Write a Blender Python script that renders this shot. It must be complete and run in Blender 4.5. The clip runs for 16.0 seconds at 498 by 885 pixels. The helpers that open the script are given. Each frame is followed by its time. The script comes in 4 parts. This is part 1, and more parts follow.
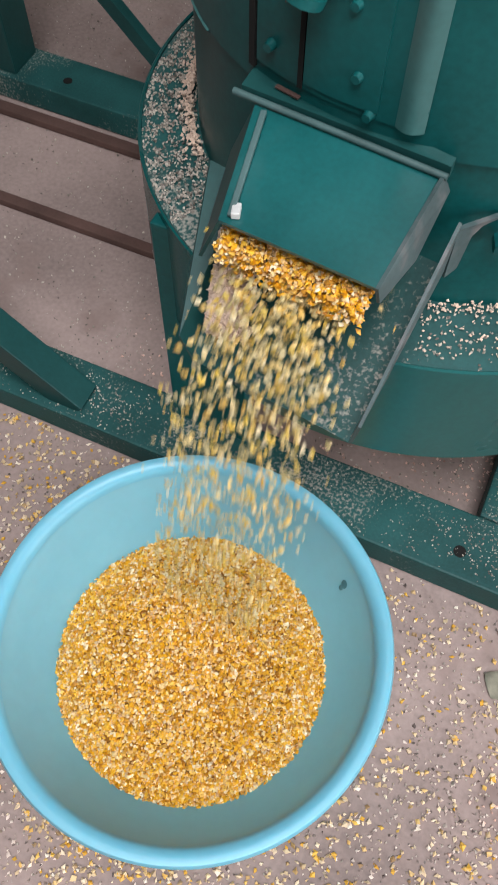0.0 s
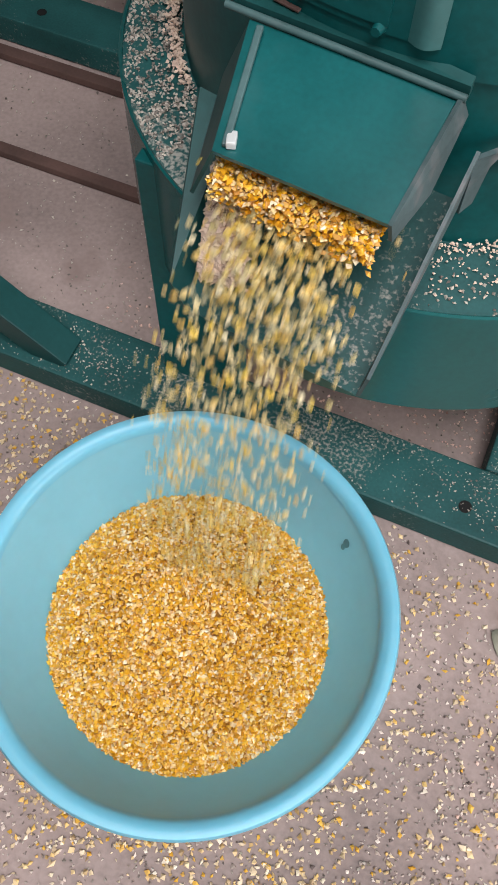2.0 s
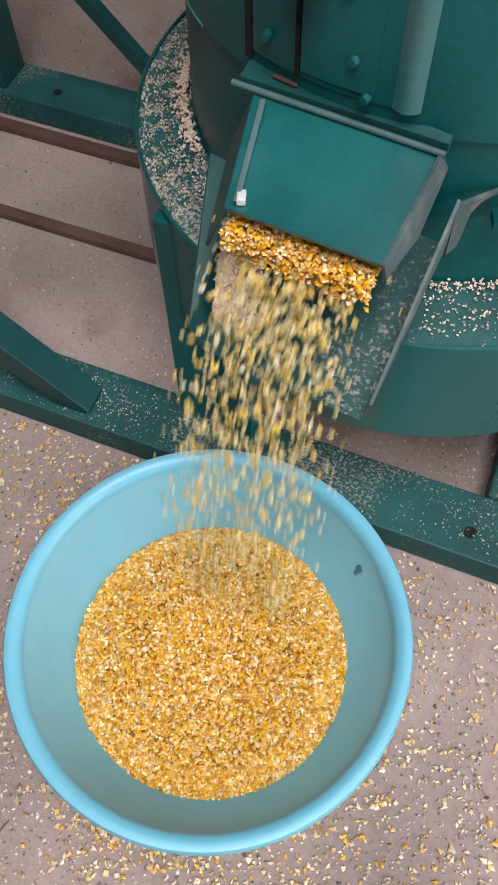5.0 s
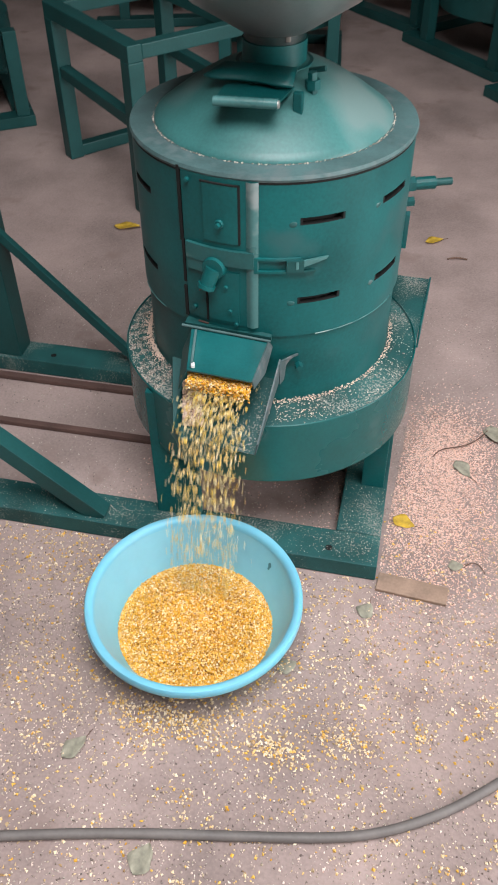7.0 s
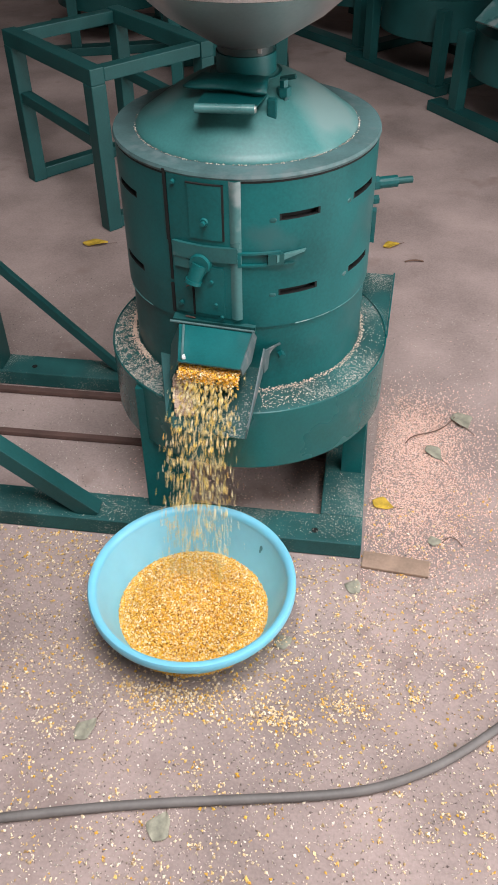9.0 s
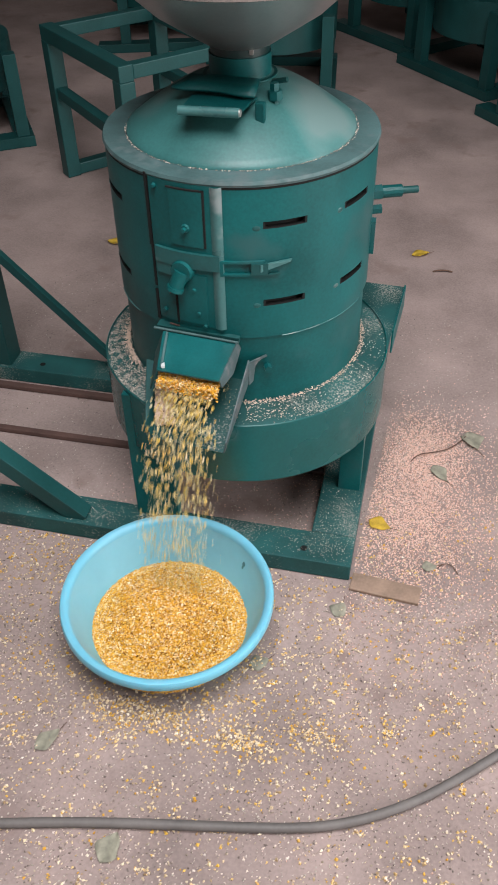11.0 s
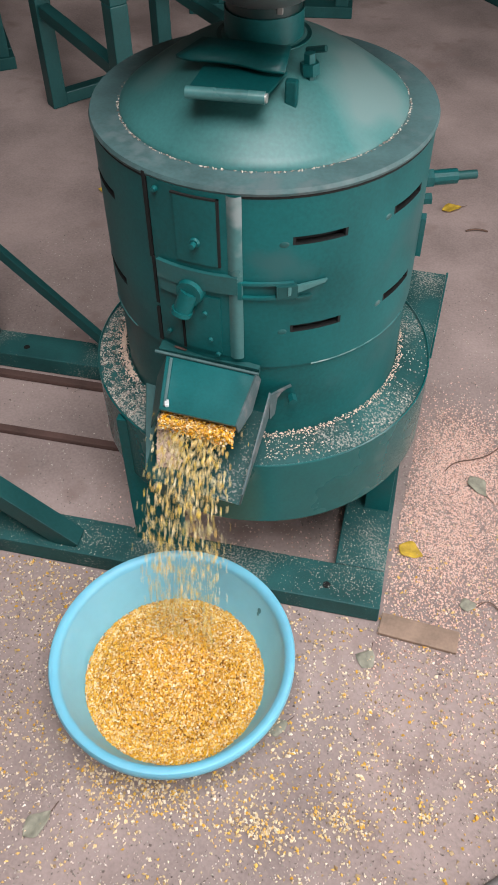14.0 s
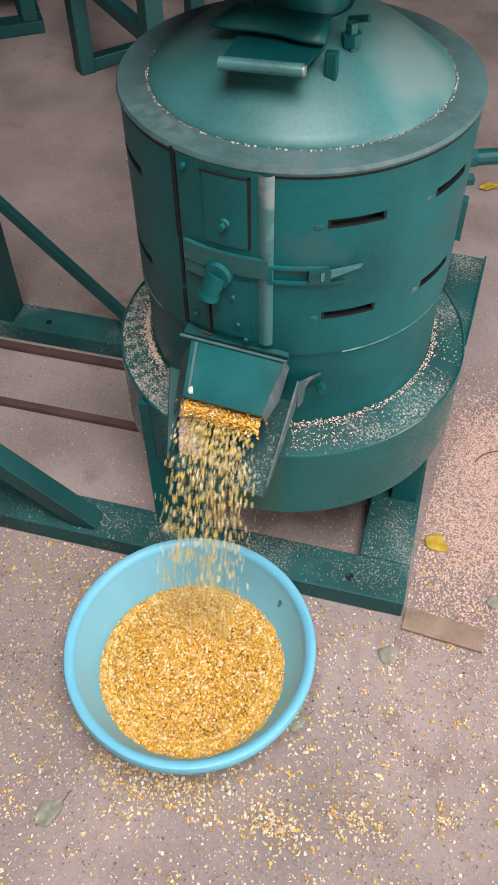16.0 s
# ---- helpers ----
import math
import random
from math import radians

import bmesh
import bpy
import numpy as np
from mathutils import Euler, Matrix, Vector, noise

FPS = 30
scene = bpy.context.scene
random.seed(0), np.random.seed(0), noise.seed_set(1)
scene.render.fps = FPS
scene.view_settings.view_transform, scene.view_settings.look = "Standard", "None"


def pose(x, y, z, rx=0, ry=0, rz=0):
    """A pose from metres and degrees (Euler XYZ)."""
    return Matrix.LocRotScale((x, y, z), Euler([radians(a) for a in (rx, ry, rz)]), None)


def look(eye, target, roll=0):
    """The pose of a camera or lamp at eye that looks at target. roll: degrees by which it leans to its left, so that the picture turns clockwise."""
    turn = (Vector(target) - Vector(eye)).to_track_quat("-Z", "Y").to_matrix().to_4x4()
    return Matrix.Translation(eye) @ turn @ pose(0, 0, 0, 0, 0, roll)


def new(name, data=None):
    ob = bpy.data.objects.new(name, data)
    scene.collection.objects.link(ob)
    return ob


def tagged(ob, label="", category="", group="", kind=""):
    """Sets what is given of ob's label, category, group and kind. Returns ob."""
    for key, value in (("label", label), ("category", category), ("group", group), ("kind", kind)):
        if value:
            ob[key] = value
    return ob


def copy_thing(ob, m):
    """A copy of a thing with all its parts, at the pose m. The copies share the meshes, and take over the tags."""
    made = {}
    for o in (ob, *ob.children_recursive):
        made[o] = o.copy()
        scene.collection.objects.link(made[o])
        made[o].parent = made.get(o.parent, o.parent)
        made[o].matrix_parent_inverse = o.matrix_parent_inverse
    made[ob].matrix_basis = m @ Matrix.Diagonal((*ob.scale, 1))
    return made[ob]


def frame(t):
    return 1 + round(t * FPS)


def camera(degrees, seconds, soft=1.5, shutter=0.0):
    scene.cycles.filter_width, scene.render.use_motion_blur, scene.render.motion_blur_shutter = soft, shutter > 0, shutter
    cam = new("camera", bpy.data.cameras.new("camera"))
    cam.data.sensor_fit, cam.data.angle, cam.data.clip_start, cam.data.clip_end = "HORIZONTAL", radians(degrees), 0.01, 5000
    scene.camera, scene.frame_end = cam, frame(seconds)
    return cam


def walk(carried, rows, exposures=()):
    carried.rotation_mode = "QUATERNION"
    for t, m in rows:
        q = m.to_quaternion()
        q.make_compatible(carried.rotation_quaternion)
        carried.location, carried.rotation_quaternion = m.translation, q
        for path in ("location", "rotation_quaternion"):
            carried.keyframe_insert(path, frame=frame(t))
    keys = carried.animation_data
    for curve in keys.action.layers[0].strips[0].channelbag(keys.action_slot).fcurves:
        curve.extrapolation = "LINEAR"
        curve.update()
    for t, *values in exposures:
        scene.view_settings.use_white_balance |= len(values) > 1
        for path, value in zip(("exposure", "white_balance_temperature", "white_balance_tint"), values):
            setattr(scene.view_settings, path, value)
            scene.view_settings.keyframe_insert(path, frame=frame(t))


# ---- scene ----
cam = camera(33.28, 16.0, soft=1.4, shutter=0.28)
PATH = [
    (0, (-0.1873, -0.4539, 1.0663), (-0.5846, 0.3431, -0.5553), 1.10),
    (0.5, (-0.2059, -0.4512, 1.0419), (-0.5588, 0.2844, -0.6184), 2.18),
    (1, (-0.2076, -0.4517, 1.0344), (-0.5563, 0.2711, -0.6324), 2.32),
    (1.5, (-0.2082, -0.4414, 1.0272), (-0.5516, 0.2781, -0.6422), 2.07),
    (2, (-0.2076, -0.4338, 1.0210), (-0.5381, 0.2919, -0.6484), 1.95),
    (2.5, (-0.1961, -0.4392, 1.0228), (-0.5485, 0.2839, -0.6431), 0.94),
    (3, (-0.2026, -0.4395, 1.0196), (-0.5545, 0.2847, -0.6460), 0.48),
    (5.5, (-0.1766, -0.5271, 1.1124), (-0.6195, 0.4591, -0.5702), -0.94),
    (6, (-0.1166, -0.8128, 1.3152), (-0.4799, 0.3781, -0.2500), 2.64),
    (6.5, (-0.0116, -1.0418, 1.4807), (-0.4243, 0.2612, 0.0206), -0.16),
    (7, (0.0408, -1.2509, 1.5828), (-0.3495, 0.1593, 0.2194), -0.46),
    (7.5, (0.0257, -1.3655, 1.6007), (-0.2724, 0.1219, 0.2974), -0.72),
    (8, (0.0129, -1.3686, 1.6120), (-0.2794, 0.0925, 0.2779), -0.59),
    (8.5, (0.0052, -1.3911, 1.6030), (-0.2865, 0.0795, 0.2794), -0.46),
    (10.8, (0.1049, -1.3285, 1.5764), (-0.3062, 0.1161, 0.2557), -1.56),
    (11, (0.1425, -1.2913, 1.5772), (-0.2861, 0.1458, 0.2540), -1.23),
    (11.5, (0.1896, -1.2380, 1.5751), (-0.2906, 0.1786, 0.2475), -2.83),
    (12, (0.2081, -1.2080, 1.5734), (-0.2921, 0.1830, 0.2263), -3.19),
    (12.5, (0.1983, -1.2003, 1.5601), (-0.2995, 0.1637, 0.1847), -3.94),
    (13, (0.1238, -1.1258, 1.5653), (-0.3214, 0.2077, 0.1427), -2.20),
    (13.5, (0.0225, -1.0293, 1.5429), (-0.3367, 0.2418, 0.0412), -1.34),
    (14, (-0.0019, -0.9412, 1.5650), (-0.3800, 0.3491, 0.0844), -0.74),
    (14.5, (-0.0111, -0.9046, 1.5596), (-0.4210, 0.3634, 0.0682), -0.93),
    (15, (-0.0188, -0.8879, 1.5540), (-0.4390, 0.3540, 0.0437), -1.50),
    (15.5, (-0.0221, -0.8872, 1.5534), (-0.4392, 0.3587, 0.0455), -1.53),
    (16, (-0.0245, -0.8893, 1.5448), (-0.4378, 0.3383, 0.0209), -0.92),
]
walk(cam, [(t, look(eye, target, roll)) for t, eye, target, roll in PATH], [(0, -0.14), (1.5, -0.20), (3, -0.10), (5.5, -0.12), (6.2, 0.0), (7.5, 0.26), (8.7, 0.26), (10.8, 0.02), (12, -0.02), (13, 0.06), (16, 0.06)])

# ---- world, daylight openings, exposure ----
world = bpy.data.worlds.new("world")
scene.world = world
world.use_nodes = True
wn = world.node_tree
sky = wn.nodes.new("ShaderNodeTexSky")
sky.sky_type, sky.sun_disc = "NISHITA", False
sky.sun_elevation, sky.sun_rotation = radians(50), radians(160)
wn.links.new(sky.outputs["Color"], wn.nodes["Background"].inputs["Color"])
wn.nodes["Background"].inputs["Strength"].default_value = 0.12


def daylight(name, eye, target, sx, sy, watts, color):
    """Sky light that enters by an opening of the hall."""
    d = bpy.data.lights.new(name, "AREA")
    d.shape, d.size, d.size_y, d.energy, d.color = "RECTANGLE", sx, sy, watts, color
    new(name, d).matrix_world = look(eye, target)


daylight("roof_light", (0.5, -1.3, 4.05), (0.5, -1.299, 0), 2.3, 2.3, 235, (1.0, 0.968, 0.965))
daylight("doorway_light", (3.9, -0.6, 1.45), (0.0, -0.3, 0.6), 2.6, 2.4, 165, (1.0, 0.92, 0.90))


# ---- materials ----
def mat(name, color, rough=0.5, metal=0.0, vary=0.15, scale=8.0, fine=120.0, bump=0.15, spots=None, spot_cover=0.0, spot_scale=60.0, hue=0.0):
    """A painted, dusty or stony surface: two scales of variation, fine relief, and scattered specks of a second colour."""
    m = bpy.data.materials.new(name)
    m.use_nodes = True
    nt = m.node_tree
    b = nt.nodes["Principled BSDF"]
    b.inputs["Metallic"].default_value = metal
    co = nt.nodes.new("ShaderNodeTexCoord")
    def tex(s, detail=4.0):
        n = nt.nodes.new("ShaderNodeTexNoise")
        n.inputs["Scale"].default_value, n.inputs["Detail"].default_value = s, detail
        nt.links.new(co.outputs["Object"], n.inputs["Vector"])
        return n
    big, small = tex(scale), tex(fine, 2.0)
    add = nt.nodes.new("ShaderNodeMath")
    add.operation = "MULTIPLY_ADD"
    add.inputs[1].default_value = 0.35
    nt.links.new(small.outputs["Fac"], add.inputs[0])
    nt.links.new(big.outputs["Fac"], add.inputs[2])
    ramp = nt.nodes.new("ShaderNodeValToRGB")
    ramp.color_ramp.elements[0].position, ramp.color_ramp.elements[1].position = 0.42, 0.95
    ramp.color_ramp.elements[0].color = (*[max(0, c * (1 - vary)) for c in color], 1)
    ramp.color_ramp.elements[1].color = (*[min(1, c * (1 + vary) + hue * vary * 0.2) for c in color], 1)
    nt.links.new(add.outputs[0], ramp.inputs["Fac"])
    out = ramp.outputs["Color"]
    if spots:
        sp, patch = tex(spot_scale, 3.0), tex(scale * 0.8, 3.0)
        mul = nt.nodes.new("ShaderNodeMath")
        mul.operation = "MULTIPLY"
        nt.links.new(sp.outputs["Fac"], mul.inputs[0])
        nt.links.new(patch.outputs["Fac"], mul.inputs[1])
        r2 = nt.nodes.new("ShaderNodeValToRGB")
        r2.color_ramp.elements[0].position, r2.color_ramp.elements[1].position = 0.36 - spot_cover * 0.3, 0.46 - spot_cover * 0.2
        nt.links.new(mul.outputs[0], r2.inputs["Fac"])
        mix = nt.nodes.new("ShaderNodeMixRGB")
        mix.inputs["Color2"].default_value = (*spots, 1)
        nt.links.new(r2.outputs["Color"], mix.inputs["Fac"])
        nt.links.new(out, mix.inputs["Color1"])
        out = mix.outputs["Color"]
    nt.links.new(out, b.inputs["Base Color"])
    rr = nt.nodes.new("ShaderNodeMapRange")
    rr.inputs["To Min"].default_value, rr.inputs["To Max"].default_value = max(0.05, rough - 0.12), min(1, rough + 0.12)
    nt.links.new(big.outputs["Fac"], rr.inputs["Value"])
    nt.links.new(rr.outputs["Result"], b.inputs["Roughness"])
    if bump:
        bp = nt.nodes.new("ShaderNodeBump")
        bp.inputs["Strength"].default_value, bp.inputs["Distance"].default_value = bump, 0.002
        nt.links.new(add.outputs[0], bp.inputs["Height"])
        nt.links.new(bp.outputs["Normal"], b.inputs["Normal"])
    return m


def grain_mat(name, colors, rough=0.55):
    """Broken maize: each grain takes its own tone from the row of colours."""
    m = bpy.data.materials.new(name)
    m.use_nodes = True
    nt = m.node_tree
    b = nt.nodes["Principled BSDF"]
    geo = nt.nodes.new("ShaderNodeNewGeometry")
    ramp = nt.nodes.new("ShaderNodeValToRGB")
    e = ramp.color_ramp.elements
    ramp.color_ramp.interpolation = "LINEAR"
    e[0].position, e[0].color = 0.0, (*colors[0], 1)
    e[1].position, e[1].color = 1.0, (*colors[-1], 1)
    for i, c in enumerate(colors[1:-1], 1):
        n = e.new(i / (len(colors) - 1))
        n.color = (*c, 1)
    nt.links.new(geo.outputs["Random Per Island"], ramp.inputs["Fac"])
    nt.links.new(ramp.outputs["Color"], b.inputs["Base Color"])
    b.inputs["Roughness"].default_value = rough
    return m


DUST = (0.30, 0.30, 0.27)
M_GREEN = mat("green_paint", (0.003, 0.083, 0.085), 0.42, vary=0.38, scale=5, fine=160, bump=0.06, spots=(0.022, 0.095, 0.098), spot_cover=0.15, spot_scale=11)
M_GREEN_DUST = mat("dusty_green_paint", (0.014, 0.080, 0.080), 0.6, vary=0.4, scale=9, fine=260, bump=0.25, spots=DUST, spot_cover=0.22, spot_scale=240)
M_GREEN_RIM = mat("floured_green_paint", (0.050, 0.105, 0.108), 0.6, vary=0.35, scale=12, fine=200, bump=0.15, spots=(0.085, 0.128, 0.133), spot_cover=0.3, spot_scale=40)
M_GREEN_DARK = mat("dark_green_paint", (0.009, 0.062, 0.062), 0.45, vary=0.25, scale=6, fine=150, bump=0.08)
for m_ in (M_GREEN, M_GREEN_DARK, M_GREEN_DUST):
    m_.node_tree.nodes["Principled BSDF"].inputs["Specular IOR Level"].default_value = 0.32
M_BLACK = mat("black_gap", (0.002, 0.0025, 0.0025), 0.95, vary=0.2, bump=0)
M_BASIN = mat("aqua_plastic", (0.205, 0.485, 0.605), 0.42, vary=0.06, scale=4, fine=60, bump=0.03)
M_FLOOR = mat("concrete_floor", (0.305, 0.240, 0.224), 0.85, vary=0.36, scale=3.0, fine=150, bump=0.6, spots=(0.235, 0.175, 0.16), spot_cover=0.15, spot_scale=9)
M_STEEL = mat("grey_steel", (0.35, 0.35, 0.35), 0.35, 0.8, vary=0.15, scale=5, bump=0.04)
M_RUST = mat("rusty_steel", (0.09, 0.05, 0.042), 0.8, vary=0.3, scale=14, fine=200, bump=0.3)
M_RUBBER = mat("black_cable", (0.13, 0.12, 0.115), 0.6, vary=0.25, scale=12, bump=0.1)
M_WOOD = mat("raw_wood", (0.25, 0.175, 0.13), 0.8, vary=0.3, scale=20, fine=150, bump=0.3)
M_WALL = mat("grey_wall", (0.24, 0.22, 0.21), 0.9, vary=0.15, scale=2)
M_CORN = grain_mat("maize_grains", [(0.40, 0.15, 0.004), (0.74, 0.36, 0.010), (0.82, 0.44, 0.022), (0.92, 0.62, 0.16), (0.46, 0.18, 0.005), (0.96, 0.86, 0.62), (0.76, 0.36, 0.012), (0.88, 0.52, 0.06), (0.46, 0.19, 0.005), (0.95, 0.78, 0.42), (0.64, 0.28, 0.008)], 0.28)
# darker than the grains: holds the shade of the gaps between them
M_CORN_BED = mat("shaded_maize_bed", (0.26, 0.105, 0.006), 0.8, vary=0.5, scale=90, fine=300, bump=0.8)


# ---- building helpers ----
def part(name, bm, material, parent=None, label="", smooth=False):
    me = bpy.data.meshes.new(name)
    bm.normal_update()
    bm.to_mesh(me)
    bm.free()
    me.materials.append(material)
    if smooth:
        me.shade_smooth()
        me.set_sharp_from_angle(angle=radians(40))
    ob = new(name, me)
    ob.parent = parent
    if label:
        ob["label"] = label
    return ob


def empty(name, m, label="", category="", group="", kind=""):
    ob = new(name)
    ob.empty_display_size = 0.05
    ob.matrix_basis = m
    return tagged(ob, label, category, group, kind)


def box(bm, x0, x1, y0, y1, z0, z1, bevel=0.0, m=None):
    r = bmesh.ops.create_cube(bm, size=1)
    bmesh.ops.scale(bm, vec=(x1 - x0, y1 - y0, z1 - z0), verts=r["verts"])
    bmesh.ops.translate(bm, vec=((x0 + x1) / 2, (y0 + y1) / 2, (z0 + z1) / 2), verts=r["verts"])
    vs = r["verts"]
    if bevel:
        es = list({e for v in vs for e in v.link_edges})
        g = bmesh.ops.bevel(bm, geom=es, offset=bevel, segments=2, affect="EDGES", profile=0.6)
        vs = list({v for fa in g["faces"] for v in fa.verts} | {v for v in vs if v.is_valid})
    if m is not None:
        bmesh.ops.transform(bm, matrix=m, verts=vs)
    return vs


def bar(bm, a, b, w, h, bevel=0.002, roll=0.0):
    """A bar of width w and height h from a to b."""
    a, b = Vector(a), Vector(b)
    d = b - a
    m = Matrix.Translation(a) @ d.to_track_quat("X", "Z").to_matrix().to_4x4() @ Matrix.Rotation(radians(roll), 4, "X")
    return box(bm, 0, d.length, -w / 2, w / 2, -h / 2, h / 2, bevel, m)


def rod(bm, a, b, r, r2=None, seg=20):
    a, b = Vector(a), Vector(b)
    d = b - a
    m = Matrix.Translation((a + b) / 2) @ d.to_track_quat("Z", "Y").to_matrix().to_4x4()
    return bmesh.ops.create_cone(bm, cap_ends=True, segments=seg, radius1=r, radius2=r if r2 is None else r2, depth=d.length, matrix=m)["verts"]


def lathe(bm, profile, cx=0.0, cy=0.0, seg=96, a0=0.0, a1=360.0, closed=False):
    """Turns a profile of (radius, height) about an upright axis; degrees from a0 to a1."""
    full = abs(a1 - a0) >= 359.9
    n = seg if full else seg + 1
    rings = []
    for r, z in profile:
        rings.append([bm.verts.new((cx + r * math.cos(radians(a0 + (a1 - a0) * i / seg)), cy + r * math.sin(radians(a0 + (a1 - a0) * i / seg)), z)) for i in range(n)])
    k = len(rings)
    for j in range(k if closed else k - 1):
        p, q = rings[j], rings[(j + 1) % k]
        for i in range(seg):
            i2 = (i + 1) % n
            bm.faces.new((p[i], p[i2], q[i2], q[i]))
    if closed and not full:
        bm.faces.new([r[0] for r in rings][::-1])
        bm.faces.new([r[-1] for r in rings])


def plate(bm, pts, thick):
    """A plate of even thickness over a flat outline, pushed back along its normal."""
    vs = [bm.verts.new(p) for p in pts]
    f = bm.faces.new(vs)
    f.normal_update()
    n = f.normal.copy()
    r = bmesh.ops.extrude_face_region(bm, geom=[f])
    bmesh.ops.translate(bm, vec=-n * thick, verts=[v for v in r["geom"] if isinstance(v, bmesh.types.BMVert)])
    bmesh.ops.recalc_face_normals(bm, faces=bm.faces)


def solid(ob, t, offset=-1.0):
    m = ob.modifiers.new("thickness", "SOLIDIFY")
    m.thickness, m.offset = t, offset
    return ob


def grains_mesh(name, pts, half, material, spread=0.35, flat=0.65, seed=1):
    """One mesh of many small angular grains, each an uneven eight-faced lump about its point."""
    rng = np.random.default_rng(seed)
    pts = np.asarray(pts, float)
    n = len(pts)
    base = np.array([(1, 0, 0), (-1, 0, 0), (0, 1, 0), (0, -1, 0), (0, 0, 1), (0, 0, -1)], float)
    faces = np.array([(0, 2, 4), (2, 1, 4), (1, 3, 4), (3, 0, 4), (2, 0, 5), (1, 2, 5), (3, 1, 5), (0, 3, 5)])
    v = np.repeat(base[None], n, 0) * (1 + spread * rng.uniform(-1, 1, (n, 6, 1)))
    v += rng.uniform(-0.22, 0.22, (n, 6, 3))
    v[:, :, 1] *= 0.8
    v[:, :, 2] *= flat
    a, b, c = rng.uniform(0, 2 * np.pi, n), rng.uniform(-0.6, 0.6, n), rng.uniform(-0.6, 0.6, n)
    ca, sa = np.cos(a)[:, None], np.sin(a)[:, None]
    cb, sb, cc, sc = np.cos(b)[:, None], np.sin(b)[:, None], np.cos(c)[:, None], np.sin(c)[:, None]
    x, y, z = v[:, :, 0], v[:, :, 1], v[:, :, 2]
    y, z = y * cb - z * sb, y * sb + z * cb
    x, z = x * cc + z * sc, -x * sc + z * cc
    x, y = x * ca - y * sa, x * sa + y * ca
    size = half * rng.uniform(0.6, 1.3, n)[:, None]
    v = np.stack([x * size, y * size, z * size], 2) + pts[:, None, :]
    f = (faces[None] + 6 * np.arange(n)[:, None, None]).reshape(-1, 3)
    me = bpy.data.meshes.new(name)
    me.from_pydata(v.reshape(-1, 3).tolist(), [], f.tolist())
    me.materials.append(material)
    return me


M_SPILL = grain_mat("spilled_grains", [(0.60, 0.30, 0.02), (0.74, 0.46, 0.08), (0.72, 0.56, 0.34), (0.82, 0.72, 0.56), (0.40, 0.26, 0.10), (0.74, 0.60, 0.42), (0.26, 0.16, 0.07), (0.78, 0.64, 0.42), (0.66, 0.36, 0.03), (0.88, 0.82, 0.72)], 0.65)
M_FLECK = grain_mat("flour_flecks", [(0.36, 0.33, 0.29), (0.55, 0.50, 0.44), (0.12, 0.10, 0.09), (0.24, 0.22, 0.19), (0.62, 0.56, 0.48)], 0.85)
M_STREAM = grain_mat("falling_grains", [(0.60, 0.36, 0.06), (0.74, 0.52, 0.15), (0.78, 0.65, 0.34), (0.34, 0.28, 0.10), (0.82, 0.73, 0.48), (0.50, 0.38, 0.10), (0.74, 0.52, 0.08)], 0.5)
# husk tones, paled to pink to carry the warm light pool too
M_HUSK = grain_mat("lit_husk_grit", [(0.70, 0.46, 0.38), (0.80, 0.57, 0.48), (0.34, 0.20, 0.16), (0.82, 0.62, 0.55), (0.62, 0.39, 0.31), (0.78, 0.54, 0.45)], 0.9)
M_GRIT = grain_mat("floor_grit", [(0.62, 0.51, 0.45), (0.78, 0.69, 0.62), (0.10, 0.075, 0.07), (0.70, 0.58, 0.51), (0.13, 0.10, 0.09), (0.82, 0.70, 0.50)], 0.9)
M_FLOUR = mat("pale_flour", (0.68, 0.53, 0.43), 0.95, vary=0.25, scale=30, fine=300, bump=0.6)
M_LEAF_Y = mat("yellow_leaf", (0.45, 0.30, 0.03), 0.7, vary=0.4, scale=40, fine=200, bump=0.2)
M_LEAF_G = mat("grey_green_leaf", (0.25, 0.245, 0.19), 0.8, vary=0.35, scale=40, fine=200, bump=0.2)
M_TWIG = mat("brown_twig", (0.12, 0.07, 0.05), 0.8, vary=0.3, scale=60)
M_ZINC = mat("zinc_screw", (0.45, 0.45, 0.43), 0.4, 0.7, vary=0.2, scale=60, bump=0.1)
M_BLACKBAND = mat("black_green_band", (0.008, 0.03, 0.03), 0.3, vary=0.3, scale=10, bump=0.03)


# ---- setting: a closed workshop with a roof light and a doorway ----
def slab(name, boxes, material, label, category):
    bm = bmesh.new()
    for b in boxes:
        box(bm, *b)
    return tagged(part(name, bm, material), label, category, kind="structure")


